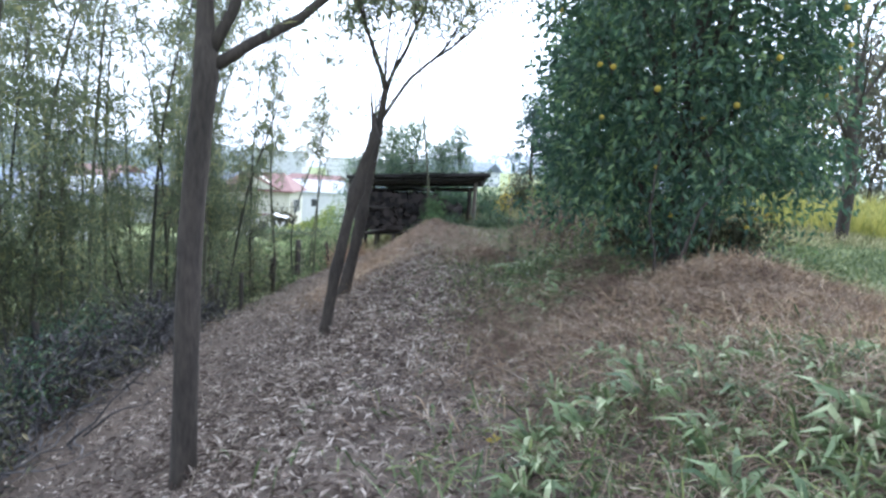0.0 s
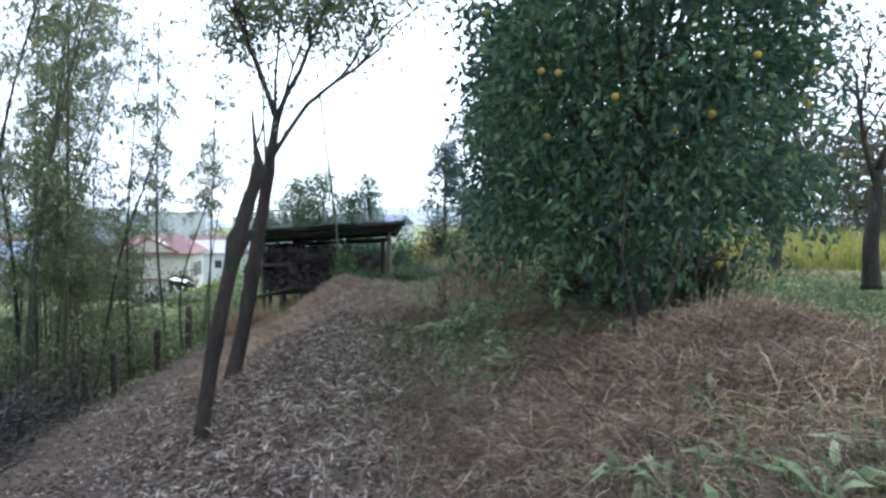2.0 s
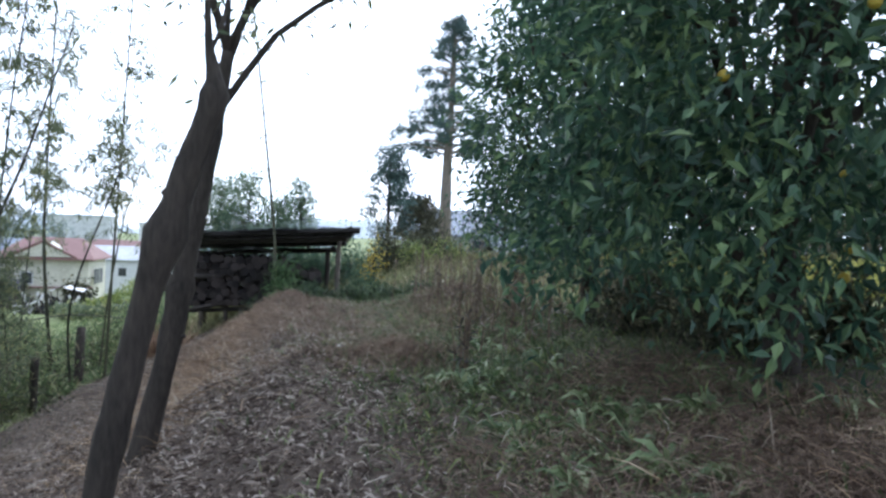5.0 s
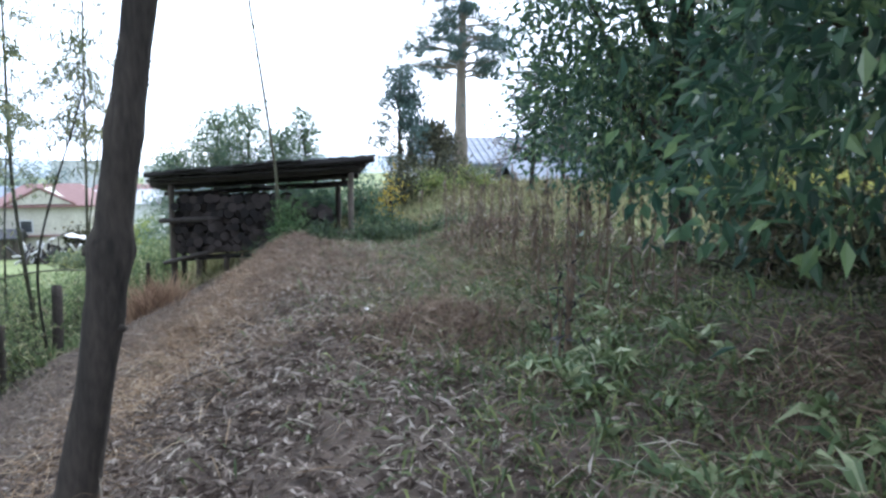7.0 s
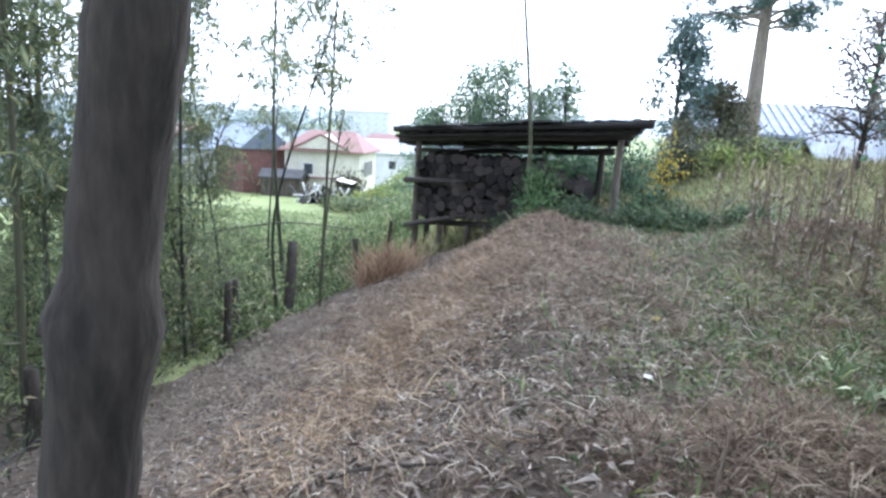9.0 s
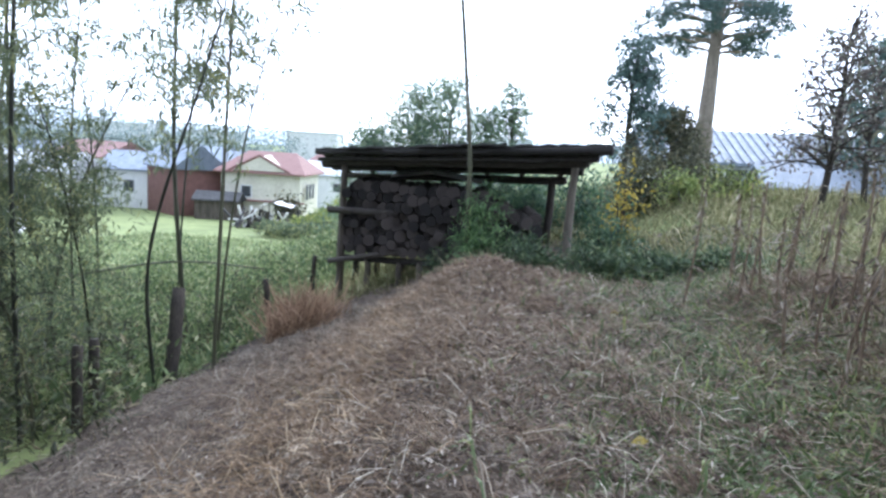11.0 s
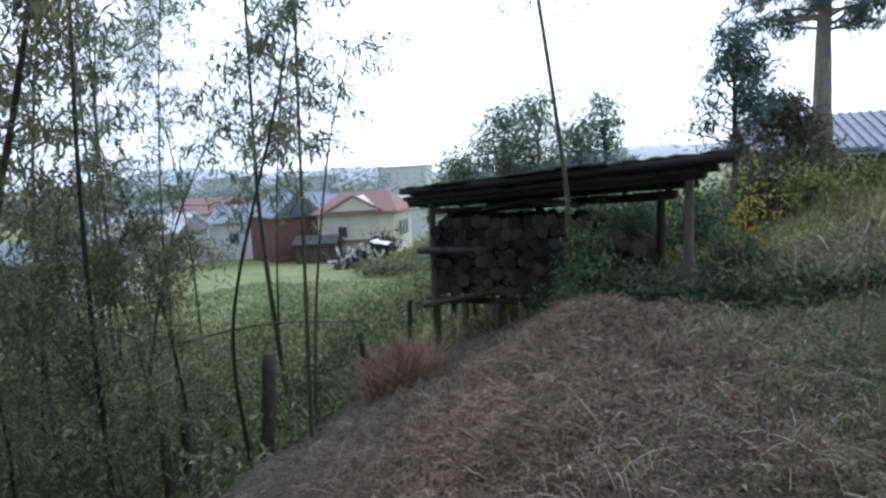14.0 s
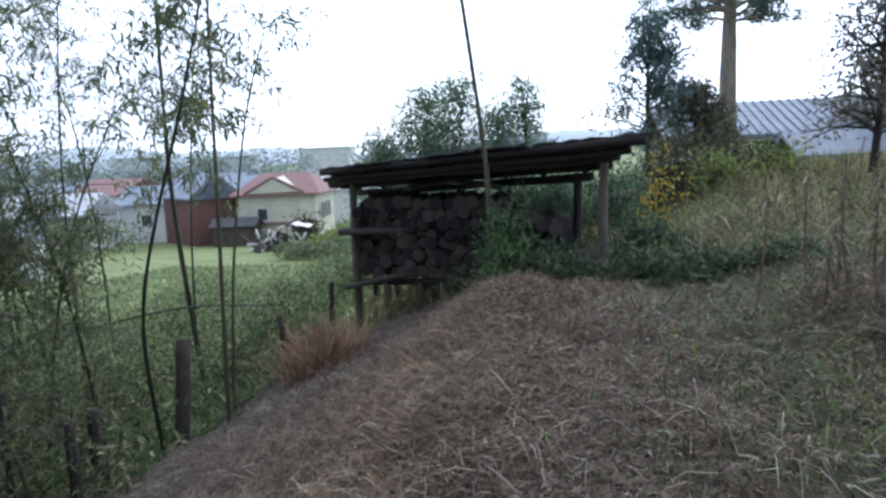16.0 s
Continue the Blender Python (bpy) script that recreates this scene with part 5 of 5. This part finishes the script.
gable_house("hall_annex", 13.6, 43.0, 0.0, 8.4, 3.0, 0.55, 0.8, GREY_WALL, BLUE_ROOF, "low annex with a grey sheet roof before the hall", 0, (), 0.3, category="annex")
ridge_rib = Shape().box((-0.04, 0, 0), (0.04, 4.75, 0.07)).mesh("roof_rib", BLUE_ROOF)
for k in range(34):
    rib = part("roof_rib", ridge_rib, None, hall)
    rib.matrix_basis = pose(-7.2 + 0.436 * k, -4.5, 1.34, math.degrees(math.atan2(1.72, 4.5)), 0, 0)
for x, y, turn in ((-29.5, 41.0, 35), (-36.0, 46.0, 20), (-41.0, 40.0, 50)):
    gable_house("outbuilding", x, y, float(ground_height(x, y)), 7.5, 4.0, 2.1, 0.8, PALE_WALL, BLUE_ROOF, "low pale outbuilding with a blue-grey sheet roof", turn, ((-1.8, 0.9, 1.0, 0.8), (1.6, 0.9, 1.0, 0.8)), 0.3, category="outbuilding")
rngb = np.random.default_rng(200)
for i, (x, y, w, h) in enumerate(((-36, 72, 8, 4), (-42, 64, 7, 3.4), (-47, 80, 10, 5), (-36, 90, 9, 5), (-26, 95, 10, 4.6), (-13, 88, 9, 4.5), (-55, 75, 9, 4), (-18, 120, 12, 5), (-33, 125, 12, 6), (-52, 110, 12, 6), (-66, 95, 10, 5), (-75, 120, 14, 6), (-5, 130, 12, 5))):
    gable_house("village_house", x, y, float(ground_height(x, y)) - 0.3, w, 6, h, 1.5, PALE_WALL, (BLUE_ROOF, GREY_WALL, RED_ROOF)[i % 3 if i % 5 else 0], "distant pale village house with a pitched roof", float(rngb.uniform(-30, 30)), ((-1.5, h - 2, 0.9, 1.0), (1.5, h - 2, 0.9, 1.0)), 0.4)


def block(x, y, w, h):
    root = thing("apartment_block", x, y, "pale apartment block on the horizon, haze put into its colours", "building", "far blocks")
    # pale walls and grey panes carry the distance haze in their colours
    part("wall", Shape().box((-w / 2, -8, -2), (w / 2, 8, h)), PALE_WALL, root)
    part("roof_edge", Shape().box((-w / 2 - 0.5, -8.5, h), (w / 2 + 0.5, 8.5, h + 1)), GREY_WALL, root)
    for k in range(int(h // 4)):
        for c in np.arange(-w / 2 + 3, w / 2 - 2, 6.0):
            part("window", Shape().box((c - 0.8, -8.1, k * 4 + 1.2), (c + 0.8, -7.9, k * 4 + 2.7)), GREY_WALL, root)


for x, y, w, h in ((-150, 460, 36, 18), (-112, 480, 16, 15), (-235, 480, 44, 15), (-290, 460, 40, 17), (-80, 500, 26, 11)):
    block(x, y, w, h)


def hills():
    rng = np.random.default_rng(201)
    xs = np.linspace(-2200, 1800, 160)
    h = 40 + 26 * np.sin(xs / 310) + 14 * np.sin(xs / 121 + 2) + rng.normal(0, 2, 160)
    s = Shape()
    v = np.concatenate([np.stack([xs, np.full(160, 1750.0), np.full(160, -30.0)], -1), np.stack([xs, np.full(160, 1850.0), h * 0.6], -1), np.stack([xs, np.full(160, 2050.0), h], -1), np.stack([xs, np.full(160, 2300.0), np.full(160, -30.0)], -1)])
    i = np.arange(3)[:, None] * 160 + np.arange(159)[None]
    s.add(v, np.stack([i, i + 1, i + 161, i + 160], -1).reshape(-1, 4))
    tagged(part("backdrop_hills", s, HAZED_HILL, smooth=True), "low hills on the horizon, haze put into their blue-grey colour", "hills", kind="structure")


hills()


# ---- scraps by the house ----
def scraps():
    rng = np.random.default_rng(210)
    for i in range(30):
        x, y = rng.uniform(-21.4, -17.2), rng.uniform(56.5, 58.5)
        ob = part("lumber", Shape().box((-1.0, -0.07, -0.03), (1.0, 0.07, 0.09)), (PALE_SHEET, OLD_WOOD, DARK_CLOTH)[i % 3])
        ob.matrix_basis = pose(x, y, float(ground_height(x, y)) + 0.6, rng.uniform(0, 40), rng.uniform(-75, 75), rng.uniform(0, 180))
        tagged(ob, "discarded board in a scrap heap by the house", "board", "scrap boards")
    x, y = -18.5, 58.0
    z = float(ground_height(x, y))
    table = thing("canopy", x, y, "small sagging white canopy on thin poles", "canopy")
    for px, py in ((-0.9, -0.6), (0.9, -0.6), (-0.9, 0.6), (0.9, 0.6)):
        part("pole", Shape().tube([(px, py, -0.1), (px, py, 1.75)], 0.04, 6), OLD_WOOD, table)
    g = np.array([[(a, b, 1.75 + 0.3 * (1 - abs(a) / 1.1) + 0.06 * np.sin(a * 5 + b * 4)) for a in np.linspace(-1.1, 1.1, 7)] for b in np.linspace(-0.8, 0.8, 5)])
    i = np.arange(4)[:, None] * 7 + np.arange(6)[None]
    q = np.stack([i, i + 1, i + 8, i + 7], -1).reshape(-1, 4)
    part("sheet", Shape().add(g.reshape(-1, 3), q).add(g.reshape(-1, 3) - (0, 0, 0.02), q[:, ::-1]), PALE_SHEET, table)
    shrub("scrap_heap", -19.4, 58.2, 1.8, 1.2, 1.1, 700, DARK_CLOTH, "dark scrap heap beside the cream house", 211, (0.45, 0.25), category="heap")
    shrub("shrub", -18.3, 60.0, 1.8, 1.2, 2.6, 1500, SHADED_LEAF, "dark leafy bush beside the cream house", 212, (0.4, 0.2))


scraps()


def dead_stick(x, y, top, r, seed):
    rng = np.random.default_rng(seed)
    ob = part("dead_branch", Shape().tube(bend([(0, 0, -0.03), np.array(top) * 0.5 + rng.normal(0, 0.12, 3), top], 10, rng, 0.02), np.linspace(r, r * 0.4, 10), 6), BARK, smooth=True)
    ob.location = (x, y, float(ground_height(x, y)))
    tagged(ob, "bare pale dead branch leaning against the citrus tree", "branch", "dead branches")


for i, (x, y, top, r) in enumerate(((2.5, 8.2, (0.9, 0.5, 1.3), 0.02), (2.4, 8.1, (-0.05, 0.2, 1.4), 0.016), (2.7, 8.3, (0.3, 0.1, 0.8), 0.014))):
    dead_stick(x, y, top, r, 400 + i)


def scrap_leaf(x, y, size, mat, label, seed):
    rng = np.random.default_rng(seed)
    g = np.array([(a, b, 0.02 * np.sin(a * 40 + seed) + 0.015) for b in (-size * 0.3, 0, size * 0.3) for a in (-size / 2, 0, size / 2)]) + rng.normal(0, 0.006, (9, 3))
    i = np.array([0, 1, 3, 4])
    q = np.stack([i, i + 1, i + 4, i + 3], -1)
    ob = part("leaf_scrap", Shape().add(g, q).add(g - (0, 0, 0.002), q[:, ::-1]), mat)
    ob.matrix_basis = pose(x, y, float(ground_height(x, y)) + 0.03, 0, 0, rng.uniform(0, 360))
    tagged(ob, label, "leaf")


for i, (x, y, c, m, w) in enumerate(((-0.95, 17.4, 0.07, PALE_SHEET, "pale dry leaf scrap lying on the straw"), (-0.75, 17.5, 0.08, PALE_SHEET, "pale dry leaf scrap lying on the straw"), (-0.1, 13.9, 0.06, PALE_SHEET, "pale dry leaf scrap lying on the straw"),
                                    (0.35, 18.6, 0.12, YELLOW_LEAF, "yellow fallen leaf on the trampled grass"), (0.1, 15.6, 0.1, YELLOW_LEAF, "yellow fallen leaf on the trampled grass"), (0.8, 13.3, 0.1, YELLOW_LEAF, "yellow fallen leaf on the trampled grass"), (0.66, 4.77, 0.1, YELLOW_LEAF, "yellow fallen leaf on the trampled grass"))):
    scrap_leaf(x, y, c, m, w, 420 + i)

fallen = part("fallen_branch", Shape().tube(bend([(-1.92, 13.1, float(ground_height(-1.92, 13.1)) + 0.03), (-1.5, 12.95, float(ground_height(-1.5, 12.95)) + 0.05), (-1.05, 12.85, float(ground_height(-1.05, 12.85)) + 0.04)], 10, None), np.linspace(0.018, 0.007, 10), 6), BARK, smooth=True)
tagged(fallen, "thin dark fallen branch lying on the slope", "branch")
stalk = part("dry_stalk", Shape().tube(bend([(0, 0, -0.02), (0.02, 0, 0.25), (0.07, 0.02, 0.5)], 8, None), np.linspace(0.006, 0.003, 8), 5), GREY_STRAW)
stalk.location = (-0.02, 12.55, float(ground_height(-0.02, 12.55)))
tagged(stalk, "pale dry grass stalk standing in the straw", "stalk")
